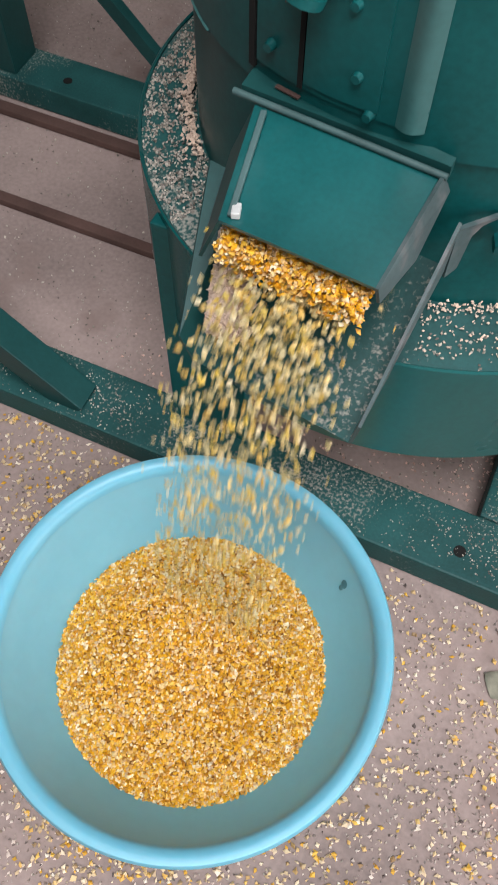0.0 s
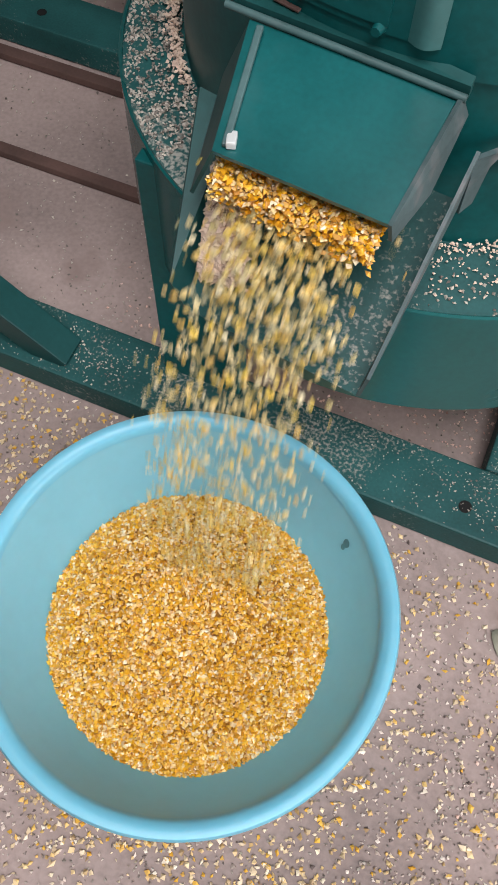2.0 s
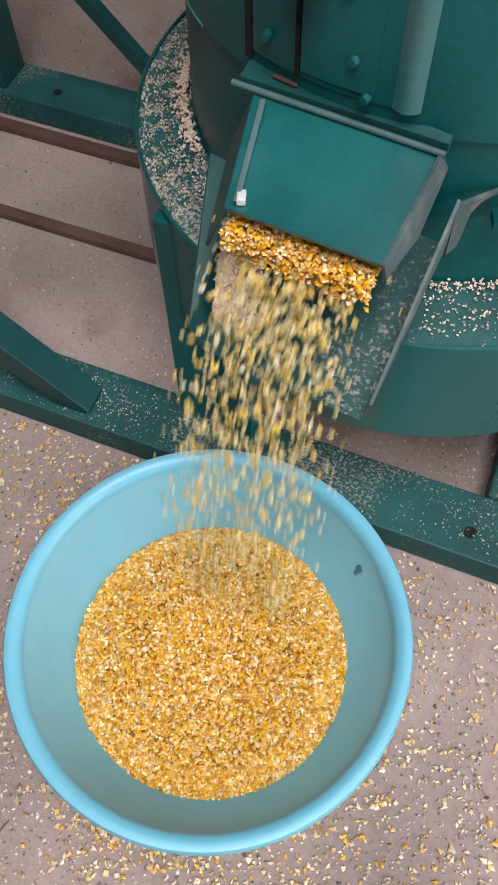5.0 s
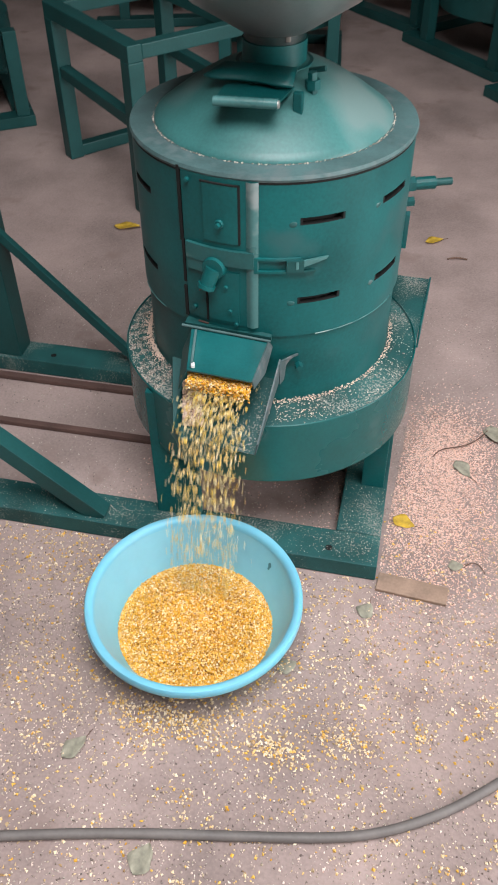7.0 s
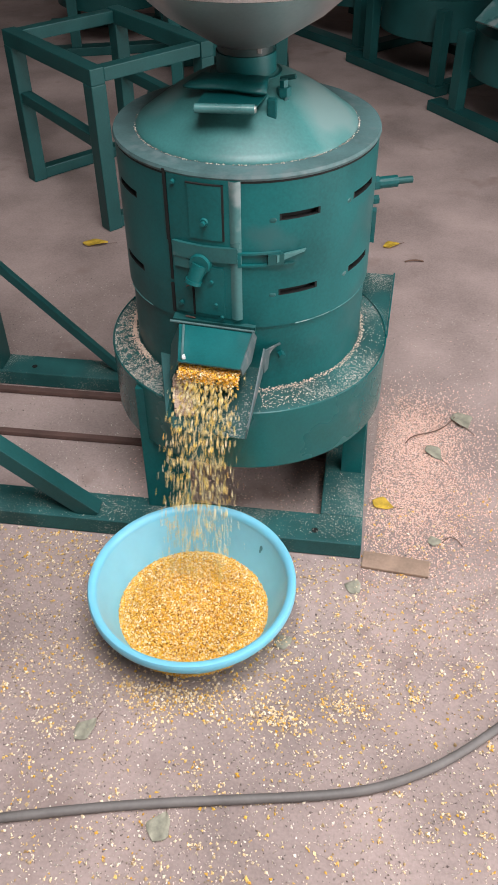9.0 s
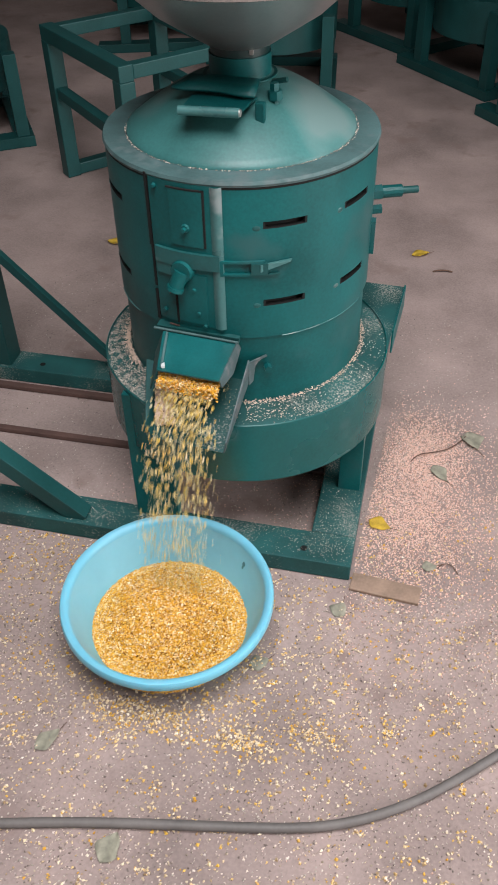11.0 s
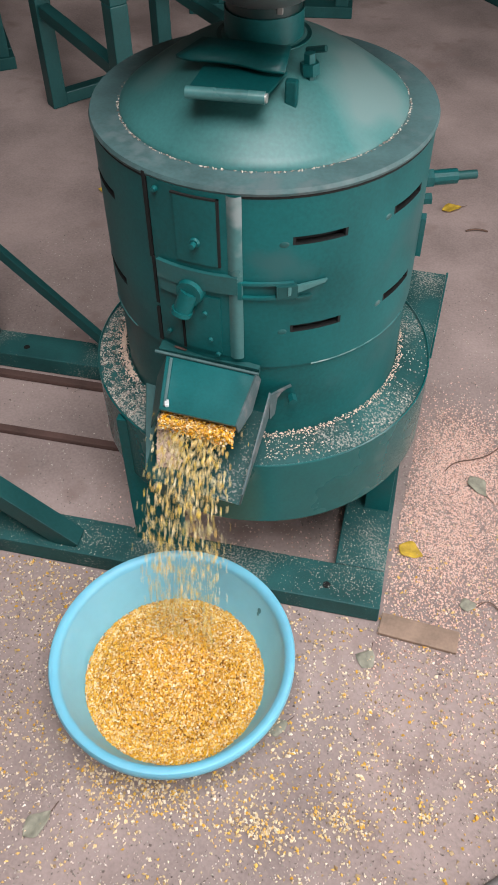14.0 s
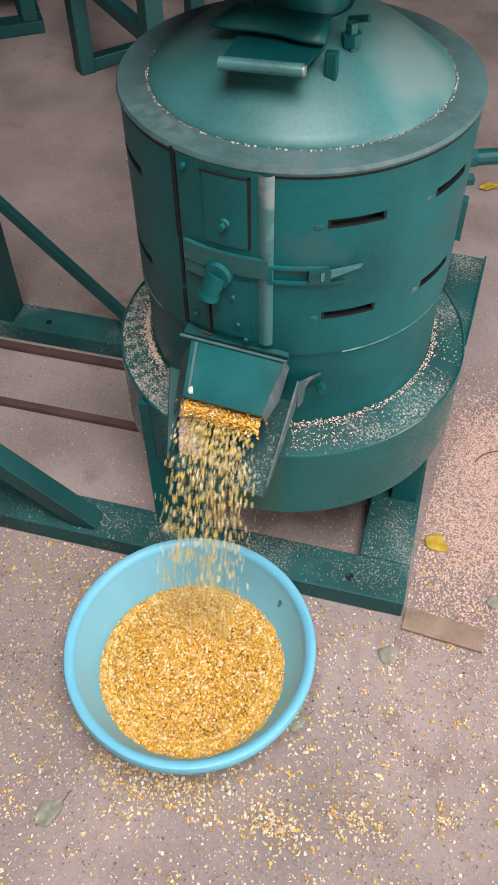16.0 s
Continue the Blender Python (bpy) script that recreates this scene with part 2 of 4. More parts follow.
def build_room():
    bm = bmesh.new()
    bmesh.ops.create_grid(bm, x_segments=120, y_segments=120, size=7)
    for v in bm.verts:
        v.co.y += 2.0
        v.co.x -= 0.5
        v.co.z = 0.0018 * noise.noise(v.co * 1.7) - 0.0022
    tagged(part("floor", bm, M_FLOOR, smooth=True), "dusty pinkish-grey concrete floor strewn with spilled grain", "floor", kind="structure")
    H, x0, x1, y0, y1, t = 4.2, -5.5, 4.0, -4.2, 8.0, 0.2
    slab("wall_north", [(x0 - t, x1 + t, y1, y1 + t, -0.1, H)], M_WALL, "plain grey workshop wall", "wall")
    slab("wall_west", [(x0 - t, x0, y0 - t, y1, -0.1, H)], M_WALL, "plain grey workshop wall", "wall")
    slab("wall_east", [(x1, x1 + t, y0 - t, -1.95, -0.1, H), (x1, x1 + t, 0.75, y1, -0.1, H), (x1, x1 + t, -1.95, 0.75, 2.75, H)], M_WALL, "grey workshop wall with an open doorway", "wall")
    slab("wall_south", [(x0, x1, y0 - t, y0, -0.1, H)], M_WALL, "plain grey workshop wall", "wall")
    slab("ceiling", [(x0 - t, -0.75, y0 - t, y1 + t, H, H + t), (1.75, x1 + t, y0 - t, y1 + t, H, H + t), (-0.75, 1.75, -0.05, y1 + t, H, H + t), (-0.75, 1.75, y0 - t, -2.55, H, H + t)], M_WALL, "grey ceiling with a roof light", "ceiling")


build_room()

CX, CY, CR = -0.338, 0.3155, 0.2755          # the milling drum's axis and radius
TX, TY, TR = -0.337, 0.315, 0.337          # the round tray under it
TZ0, TZ1 = 0.280, 0.440
RIM = 0.952


def on_drum(deg, z, r=CR):
    return Vector((CX + r * math.cos(radians(deg)), CY + r * math.sin(radians(deg)), z))


def drum_patch(bm, a0, a1, z0, z1, r0, r1, seg=12):
    """A curved block against the drum between two angles, two heights and two radii."""
    lathe(bm, [(r0, z0), (r1, z0), (r1, z1), (r0, z1)], CX, CY, seg, a0, a1, closed=True)


# rubbed paint; on the slot bumps its pale patches stand for glints
M_BAND = mat("rubbed_glint_green_paint", (0.012, 0.085, 0.086), 0.4, vary=0.3, scale=9, fine=180, bump=0.08, spots=(0.12, 0.17, 0.17), spot_cover=0.2, spot_scale=26)
M_FLAP = mat("flap_green_paint", (0.003, 0.098, 0.102), 0.38, vary=0.3, scale=9, fine=220, bump=0.08, spots=(0.022, 0.12, 0.125), spot_cover=0.24, spot_scale=16)
M_SIDE = mat("scuffed_green_paint", (0.05, 0.085, 0.09), 0.6, vary=0.35, scale=16, fine=220, bump=0.15, spots=(0.14, 0.145, 0.15), spot_cover=0.3, spot_scale=34)


def build_mill():
    mill = empty("milling_machine", pose(0, 0, 0), "dark green painted upright grain mill with round drum, dusted with flour", "machine")
    # drum shell, one degree a face, with slots left open
    slots = [(a, z) for a in (-150, -66, -29, 11, 51, 91, 131) for z in (0.866, 0.702)]
    levels = [TZ1 - 0.03, 0.48, 0.53, 0.58, 0.618, 0.622, 0.695, 0.709, 0.75, 0.81, 0.859, 0.873, 0.91, RIM - 0.016]
    radii = [CR - 0.006] * 5 + [CR] * (len(levels) - 5)
    bm = bmesh.new()
    ring = [[bm.verts.new((CX + r * math.cos(radians(i)), CY + r * math.sin(radians(i)), z)) for i in range(360)] for r, z in zip(radii, levels)]
    for j in range(len(levels) - 1):
        zm = (levels[j] + levels[j + 1]) / 2
        for i in range(360):
            ang = i - 360 if i > 180 else i
            if any(a <= ang < a + 18 and abs(z - zm) < 0.006 for a, z in slots):
                continue
            bm.faces.new((ring[j][i], ring[j][(i + 1) % 360], ring[j + 1][(i + 1) % 360], ring[j + 1][i]))
    drum = part("drum", bm, M_GREEN, mill, smooth=True)
    # lips blackened so that the slots' inner shade is in their colour
    for a, z in slots:
        bm = bmesh.new()
        for z0, z1 in ((z - 0.0085, z - 0.0068), (z + 0.0068, z + 0.0085)):
            drum_patch(bm, a - 0.4, a + 18.4, z0, z1, CR - 0.013, CR - 0.0004, 10)
        for a0, a1 in ((a - 0.6, a + 0.9), (a + 17.1, a + 18.6)):
            drum_patch(bm, a0, a1, z - 0.0085, z + 0.0085, CR - 0.013, CR - 0.0004, 2)
        part("slot_lip", bm, M_BLACK, drum)
    # bumps in paler paint, for the bright glints at the slots' ends
    for a, z in slots:
        bm = bmesh.new()
        bmesh.ops.create_uvsphere(bm, u_segments=14, v_segments=8, radius=0.008, matrix=Matrix.Translation(on_drum(a - 2.6, z - 0.005, CR - 0.0005)) @ Matrix.Rotation(radians(a - 2.6), 4, "Z") @ Matrix.Diagonal((0.18, 1.0, 0.7, 1)))
        part("slot_dimple", bm, M_BAND, drum, "rubbed bump beside a slot, its glint painted pale", smooth=True)
    bm = bmesh.new()
    lathe(bm, [(CR - 0.014, 0.64), (CR - 0.014, RIM - 0.02)], CX, CY, 96)
    part("sieve", bm, M_BLACK, mill, "blackish screen behind the slots", smooth=True)
    for a0, a1 in ((-58, -12), (-150, -128)):
        bm = bmesh.new()
        lathe(bm, [(CR - 0.002, 0.618), (CR + 0.0015, 0.6205), (CR - 0.002, 0.623)], CX, CY, 40, a0, a1)
        part("weld_seam", bm, M_GREEN_LIT, mill, smooth=True)
    # top ring, lid, neck, hopper
    bm = bmesh.new()
    lathe(bm, [(CR + 0.0015, RIM - 0.011), (CR + 0.0035, RIM - 0.006), (CR + 0.001, RIM), (0.206, RIM), (0.206, RIM - 0.011)], CX, CY, 128, closed=True)
    ring_part = part("top_ring", bm, M_GREEN_RIM, mill, "flat ring round the lid, grey with flour", smooth=True)
    bm = bmesh.new()
    lathe(bm, [(CR - 0.004, RIM - 0.0155), (CR + 0.0004, RIM - 0.0155), (CR + 0.0004, RIM - 0.0112), (CR - 0.004, RIM - 0.0112)], CX, CY, 128, closed=True)
    part("ring_joint", bm, M_BLACK, ring_part, "dark joint line under the ring")
    bm = bmesh.new()
    prof = [(0.230, RIM + 0.0005), (0.2285, RIM + 0.006)] + [(0.2285 - 0.171 * s, RIM + 0.006 + 0.096 * math.sin(s * 1.25) / math.sin(1.25)) for s in [i / 14 for i in range(1, 15)]]
    lathe(bm, prof, CX, CY, 128)
    part("lid", bm, M_LID, mill, "domed green lid under a veil of flour", smooth=True)
    bm = bmesh.new()
    lathe(bm, [(0.072, RIM + 0.092), (0.072, RIM + 0.1), (0.06, RIM + 0.1), (0.06, RIM + 0.139), (0.05, RIM + 0.139), (0.05, RIM + 0.092)], CX, CY, 48, closed=True)
    part("neck", bm, M_GREEN, mill, smooth=True)
    bm = bmesh.new()
    lathe(bm, [(0.057, RIM + 0.139), (0.0575, RIM + 0.159), (0.05, RIM + 0.159), (0.05, RIM + 0.139)], CX, CY, 48, closed=True)
    col = part("collar", bm, M_BLACKBAND, mill, "blackish collar", smooth=True)
    bm = bmesh.new()
    box(bm, -0.004, 0.004, -0.003, 0.003, -0.005, 0.005, 0.001, Matrix.Translation(on_drum(-52, RIM + 0.15, 0.0585)))
    part("screw", bm, M_ZINC, col)
    bm = bmesh.new()
    lathe(bm, [(0.052, RIM + 0.152), (0.066, RIM + 0.156), (0.160, RIM + 0.214), (0.238, RIM + 0.282), (0.235, RIM + 0.282), (0.158, RIM + 0.218), (0.052, RIM + 0.16)], CX, CY, 96, closed=True)
    hop = part("hopper", bm, M_STEEL, mill, "grey sheet steel feed hopper", smooth=True)
    bm = bmesh.new()
    lathe(bm, [(0.234, RIM + 0.276), (0.242, RIM + 0.279), (0.242, RIM + 0.286), (0.237, RIM + 0.288), (0.237, RIM + 0.614), (0.242, RIM + 0.618), (0.234, RIM + 0.618), (0.233, RIM + 0.284)], CX, CY, 96, closed=True)
    part("hopper_wall", bm, M_SHEEN, hop, "shiny steel upper wall", smooth=True)
    # clamp plate, handle and cleat on the lid
    bm = bmesh.new()
    n = 12
    edge = [(-0.138 + 0.166 * i / n, 0.006 * math.sin(i / n * 9.0) + 0.010 * min(1, max(0, (i / n - 0.25) * 4))) for i in range(n + 1)]
    lo = [bm.verts.new((CX + 0.035 + x, 0.206 - dy, RIM + 0.100)) for x, dy in edge]
    hi = [bm.verts.new((CX + 0.035 + x * 0.8, 0.250, RIM + 0.111)) for x, dy in edge]
    for i in range(n):
        bm.faces.new((lo[i], lo[i + 1], hi[i + 1], hi[i]))
    solid(part("clamp_plate", bm, M_GREEN, mill, smooth=True), 0.005)
    bm = bmesh.new()
    plate(bm, [(-0.401, 0.214, RIM + 0.086), (-0.402, 0.129, RIM + 0.084), (-0.291, 0.135, RIM + 0.086), (-0.277, 0.216, RIM + 0.090)], 0.004)
    lever = part("lever_plate", bm, M_GREEN, mill)
    bm = bmesh.new()
    rod(bm, (-0.397, 0.120, RIM + 0.089), (-0.286, 0.128, RIM + 0.090), 0.0085)
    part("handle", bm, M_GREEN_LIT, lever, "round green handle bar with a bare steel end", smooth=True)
    bm = bmesh.new()
    rod(bm, (-0.286, 0.128, RIM + 0.090), (-0.283, 0.128, RIM + 0.090), 0.0065)
    part("handle_end", bm, M_ZINC, lever, smooth=True)
    bm = bmesh.new()
    box(bm, -0.272, -0.254, 0.180, 0.194, RIM + 0.05, RIM + 0.092, 0.003)
    part("cleat", bm, M_GREEN, mill)
    bm = bmesh.new()
    rod(bm, (-0.247, 0.236, RIM + 0.066), (-0.250, 0.237, RIM + 0.110), 0.009, seg=6)
    rod(bm, (-0.248, 0.236, RIM + 0.081), (-0.249, 0.236, RIM + 0.097), 0.014, seg=6)
    part("lid_bolt", bm, M_GREEN, mill)
    bm = bmesh.new()
    rod(bm, (-0.258, 0.256, RIM + 0.105), (-0.229, 0.250, RIM + 0.113), 0.005, seg=10)
    part("wing_nut", bm, M_GREEN_DARK, mill)
    # door panel on the front of the drum
    bm = bmesh.new()
    drum_patch(bm, -111.9, -81.4, 0.644, 0.942, CR - 0.002, CR + 0.003, 16)
    door = part("door_panel", bm, M_GREEN, mill, smooth=True)
    bm = bmesh.new()
    drum_patch(bm, -114, -112.7, 0.802, 0.948, CR - 0.002, CR + 0.0036, 3)
    drum_patch(bm, -113.4, -112.2, 0.714, 0.805, CR - 0.002, CR + 0.0036, 3)
    drum_patch(bm, -113.7, -112.4, 0.636, 0.704, CR - 0.002, CR + 0.0036, 3)
    part("door_gap", bm, M_BLACK, door)
    # the fold's upright highlight is set into its paler green
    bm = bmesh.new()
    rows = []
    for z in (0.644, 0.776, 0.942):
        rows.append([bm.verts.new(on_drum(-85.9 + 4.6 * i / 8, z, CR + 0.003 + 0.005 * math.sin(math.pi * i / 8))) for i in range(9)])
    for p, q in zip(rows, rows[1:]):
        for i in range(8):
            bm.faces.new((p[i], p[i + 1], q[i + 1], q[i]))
    part("door_fold", bm, M_GREEN_LIT, door, "rounded upright fold, highlight painted pale", smooth=True)
    bm = bmesh.new()
    drum_patch(bm, -102.4, -88.8, 0.821, 0.931, CR + 0.002, CR + 0.0065, 8)
    insp = part("inspection_plate", bm, M_GREEN, door, smooth=True)
    bm = bmesh.new()
    drum_patch(bm, -103.2, -88.0, 0.9315, 0.9342, CR + 0.002, CR + 0.0068, 8)
    drum_patch(bm, -88.8, -88.0, 0.821, 0.9342, CR + 0.002, CR + 0.0068, 2)
    part("plate_joint", bm, M_BLACK, door)
    bm = bmesh.new()
    d = (on_drum(-95.9, 0, 1) - on_drum(-95.9, 0, 0))
    a = on_drum(-95.9, 0.858, CR + 0.005)
    rod(bm, a, a + d * 0.006, 0.009, 0.007)
    rod(bm, a, a + d * 0.014, 0.0045, seg=8)
    part("screw_head", bm, M_GREEN, insp, smooth=True)
    bm = bmesh.new()
    drum_patch(bm, -110.4, -82.9, 0.776, 0.808, CR + 0.002, CR + 0.010, 14)
    drum_patch(bm, -110.4, -103.4, 0.752, 0.778, CR + 0.002, CR + 0.008, 5)
    part("door_band", bm, M_BAND, door, "bent cross band with rubbed edges", smooth=True)
    bm = bmesh.new()
    a = on_drum(-98.4, 0.768, CR)
    rod(bm, a, a + d * 0.018, 0.024, 0.021)
    rod(bm, a + d * 0.010, a + d * 0.020 + Vector((-0.012, 0, -0.034)), 0.0165, 0.0145)
    rod(bm, a + d * 0.019 + Vector((-0.011, 0, -0.031)), a + d * 0.021 + Vector((-0.013, 0, -0.038)), 0.0172)
    part("stub_pipe", bm, M_GREEN, door, smooth=True)
    bm = bmesh.new()
    drum_patch(bm, -102.9, -102, 0.644, 0.731, CR + 0.003, CR + 0.0045, 2)
    part("lower_slit", bm, M_BLACK, door)
    bm = bmesh.new()
    drum_patch(bm, -101.6, -88.8, 0.651, 0.761, CR + 0.002, CR + 0.0055, 8)
    part("lower_plate", bm, M_GREEN, door, smooth=True)
    for ang, z in ((-94, 0.728), (-92.5, 0.676), (-109, 0.928), (-108.5, 0.666), (-90, 0.648)):
        bm = bmesh.new()
        a = on_drum(ang, z, CR + 0.003)
        rod(bm, a, a + d * 0.007, 0.005, 0.0035, seg=10)
        part("rivet", bm, M_GREEN, door, smooth=True)
    bm = bmesh.new()
    bar(bm, on_drum(-105.9, 0.706, CR + 0.0032), on_drum(-100.9, 0.724, CR + 0.0055), 0.0045, 0.0016, 0.0005)
    part("rust_mark", bm, M_RUST, door, "reddish-brown rust smear")
    # latch
    bm = bmesh.new()
    for z in (0.769, 0.795):
        drum_patch(bm, -82.4, -65.4, z - 0.0022, z + 0.0022, CR + 0.001, CR + 0.007, 8)
    drum_patch(bm, -82.9, -81.6, 0.766, 0.798, CR + 0.001, CR + 0.008, 2)
    latch = part("latch", bm, M_GREEN, mill, smooth=True)
    bm = bmesh.new()
    drum_patch(bm, -70.9, -64.4, 0.771, 0.793, CR + 0.001, CR + 0.011, 4)
    part("latch_catch", bm, M_GREEN_DARK, latch)
    bm = bmesh.new()
    plate(bm, [on_drum(-67.4, 0.792, CR + 0.012), on_drum(-67.4, 0.776, CR + 0.012), on_drum(-55.4, 0.788, CR + 0.006), on_drum(-54.4, 0.793, CR + 0.005)], 0.004)
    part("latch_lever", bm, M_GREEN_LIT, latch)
    bm = bmesh.new()
    drum_patch(bm, -64.5, -59.5, 0.765, 0.7685, CR + 0.001, CR + 0.006, 4)
    part("latch_pin", bm, M_GREEN_DARK, latch, "short dark pin under the latch")
    # adjusting screw on the side
    bm = bmesh.new()
    dirn = (on_drum(24, 0, 1) - on_drum(24, 0, 0))
    a = on_drum(24, 0.782, CR - 0.002)
    rod(bm, a, a + dirn * 0.03, 0.017, seg=6)
    rod(bm, a + dirn * 0.03, a + dirn * 0.075, 0.0135, seg=12)
    scr = part("adjusting_screw", bm, M_GREEN, mill)
    bm = bmesh.new()
    rod(bm, a + dirn * 0.07, a + dirn * 0.112, 0.008, seg=14)
    part("spindle", bm, M_GREEN_DARK, scr, smooth=True)
    bm = bmesh.new()
    b2 = on_drum(22, 0.747, CR - 0.002)
    rod(bm, b2, b2 + dirn * 0.03, 0.011, seg=6)
    part("side_bolt", bm, M_GREEN, mill)
    bm = bmesh.new()
    drum_patch(bm, 3, 7, 0.69, 0.765, CR, CR + 0.009, 3)
    part("side_hinge", bm, M_GREEN, mill)
    # discharge chute: flap above, trough below
    TL, TRr, BR = Vector((-0.432, 0.036, 0.621)), Vector((-0.275, 0.030, 0.620)), Vector((-0.279, -0.070, 0.598))
    BL = TL + (BR - TRr) + Vector((0.026, -0.002, 0.0))
    bm = bmesh.new()
    plate(bm, [TL, BL, BR, TRr], 0.004)
    flap = part("chute_flap", bm, M_FLAP, mill)
    bm = bmesh.new()
    bar(bm, TL + Vector((0.012, -0.008, 0.004)), BL + Vector((0.008, 0.004, 0.004)), 0.005, 0.004, 0.001)
    part("flap_bead", bm, M_GREEN_RIM, flap)
    bm = bmesh.new()
    plate(bm, [TL, TL + Vector((-0.022, 0.0, -0.055)), BL + Vector((-0.022, 0.004, -0.055)), BL], 0.003)
    part("flap_side", bm, M_GREEN_DARK, flap)
    bm = bmesh.new()
    plate(bm, [TRr + Vector((0.004, 0, 0.004)), BR + Vector((0.002, -0.002, 0.002)), BR + Vector((0.004, 0.003, -0.018)), (BR + TRr) / 2 + Vector((0.010, 0.004, -0.030)), TRr + Vector((0.010, 0.004, -0.012))], 0.003)
    part("flap_side", bm, M_SIDE, flap, "scuffed side of the flap")
    bm = bmesh.new()
    rod(bm, TL + Vector((-0.02, 0.002, 0.004)), TRr + Vector((0.006, 0, 0.003)), 0.0028, seg=10)
    part("hinge_rod", bm, M_GREEN_RIM, flap, smooth=True)
    bm = bmesh.new()
    plate(bm, [TL + Vector((-0.014, 0.03, 0.012)), TL + Vector((-0.014, 0.004, 0.010)), TRr + Vector((0.006, 0.004, 0.010)), TRr + Vector((0.006, 0.012, 0.012))], 0.012)
    part("hinge_strip", bm, M_GREEN_DARK, flap)
    bm = bmesh.new()
    bar(bm, TL + Vector((0.012, 0.012, 0.0132)), TL + Vector((0.034, 0.008, 0.0130)), 0.004, 0.0016, 0.0005)
    part("rust_mark", bm, M_RUST, flap, "reddish-brown rust mark")
    bm = bmesh.new()
    box(bm, -0.0035, 0.0035, -0.006, 0.006, 0, 0.006, 0.001, Matrix.Translation(BL + Vector((0.010, 0.010, 0.002))) @ pose(0, 0, 0, 0, 0, 20))
    part("clip", bm, M_PALE, flap, "small bare metal clip")
    # trough
    a0, a1 = Vector((-0.451, 0.052, 0.522)), Vector((-0.254, 0.041, 0.523))
    b0, b1 = Vector((-0.425, -0.096, 0.444)), Vector((-0.264, -0.112, 0.451))
    bm = bmesh.new()
    plate(bm, [a0, b0, b1, a1], 0.003)
    trough = part("chute_trough", bm, M_GREEN_DUST, mill)
    bm = bmesh.new()
    plate(bm, [a1 + Vector((0, 0, 0.0)), b1, b1 + Vector((0.004, 0.002, 0.026)), a1 + Vector((0.002, -0.004, 0.056))], 0.003)
    part("trough_wall", bm, M_SIDE, trough)
    bm = bmesh.new()
    plate(bm, [a0, b0, b0 + Vector((-0.012, 0.0, 0.028)), a0 + Vector((-0.034, 0.0, 0.006))], 0.003)
    part("trough_wall", bm, M_GREEN_DARK, trough)
    bm = bmesh.new()
    plate(bm, [on_drum(-72.5, 0.572, CR + 0.018), on_drum(-72.5, 0.517, CR + 0.02), on_drum(-70.7, 0.522, CR + 0.012), on_drum(-69.8, 0.557, CR + 0.008), on_drum(-68.4, 0.5655, CR + 0.004), on_drum(-66.5, 0.569, CR), on_drum(-64.5, 0.571, CR - 0.002), on_drum(-64.5, 0.575, CR - 0.002)], 0.004)
    ear = part("chute_ear", bm, M_SIDE, mill, "bent ear that holds the chute to the drum")
    bm = bmesh.new()
    a = on_drum(-64.5, 0.550, CR)
    rod(bm, a, a + (on_drum(-66, 0, 1) - on_drum(-66, 0, 0)) * 0.016, 0.008, seg=6)
    part("ear_bolt", bm, M_GREEN, ear)
    # tray
    bm = bmesh.new()
    lathe(bm, [(TR - 0.004, TZ1 - 0.004), (TR - 0.004, TZ0), (TR, TZ0), (TR, TZ1), (TR - 0.002, TZ1 + 0.002), (TR - 0.004, TZ1)], TX, TY, 128)
    part("tray_skirt", bm, M_SKIRT, mill, "glossy green skirt of the tray", smooth=True)
    bm = bmesh.new()
    lathe(bm, [(0.2, TZ1 - 0.012), (TR - 0.004, TZ1 - 0.012), (TR - 0.004, TZ1 - 0.002), (0.22, TZ1 + 0.026), (0.2, TZ1 + 0.026)], TX, TY, 128, closed=True)
    part("tray_top", bm, M_GREEN_DUST, mill, "tray floor grey with flour and husk", smooth=True)
    bm = bmesh.new()
    box(bm, -0.30, -0.004, 0.33, 0.660, TZ1 - 0.026, TZ1 - 0.0145)
    bp = part("back_plate", bm, M_GREEN_DUST, mill)
    bm = bmesh.new()
    box(bm, -0.0035, 0.001, 0.44, 0.664, TZ1 - 0.075, TZ1 - 0.010, 0.001)
    part("plate_lip", bm, M_GREEN, bp)
    # base frame, turned a little about its near corner
    turn = pose(0, 0, 0, 0, 0, 3.1)
    rails = (("front_rail", (-1.70, 0.0, 0.0, 0.095, 0.0, 0.05)), ("side_rail", (-0.108, 0.0, 0.097, 1.02, 0.0, 0.05)), ("back_rail", (-1.245, -0.110, 0.580, 0.672, 0.0, 0.05)))
    for nm, c in rails:
        bm = bmesh.new()
        box(bm, *c, 0.003, turn)
        r = part(nm, bm, M_GREEN_DUST, mill)
        holes = {"front_rail": ((-0.117, 0.036), (-1.02, 0.05)), "side_rail": (), "back_rail": ((-1.043, 0.616),)}[nm]
        for hx, hy in holes:
            bm = bmesh.new()
            rod(bm, turn @ Vector((hx, hy, 0.046)), turn @ Vector((hx, hy, 0.0506)), 0.0085)
            part("bolt_hole", bm, M_BLACK, r)
    for x0, x1, y0, y1 in ((-0.066, -0.010, 0.258, 0.30), (-0.548, -0.44, 0.068, 0.094)):
        bm = bmesh.new()
        box(bm, x0, x1, y0, y1, 0.05, 0.43, 0.002, turn)
        part("post", bm, M_GREEN, mill)
    bm = bmesh.new()
    box(bm, -1.213, -1.137, 0.590, 0.662, 0.05, 0.87, 0.003, turn)
    part("post", bm, M_GREEN_DARK, mill)
    bm = bmesh.new()
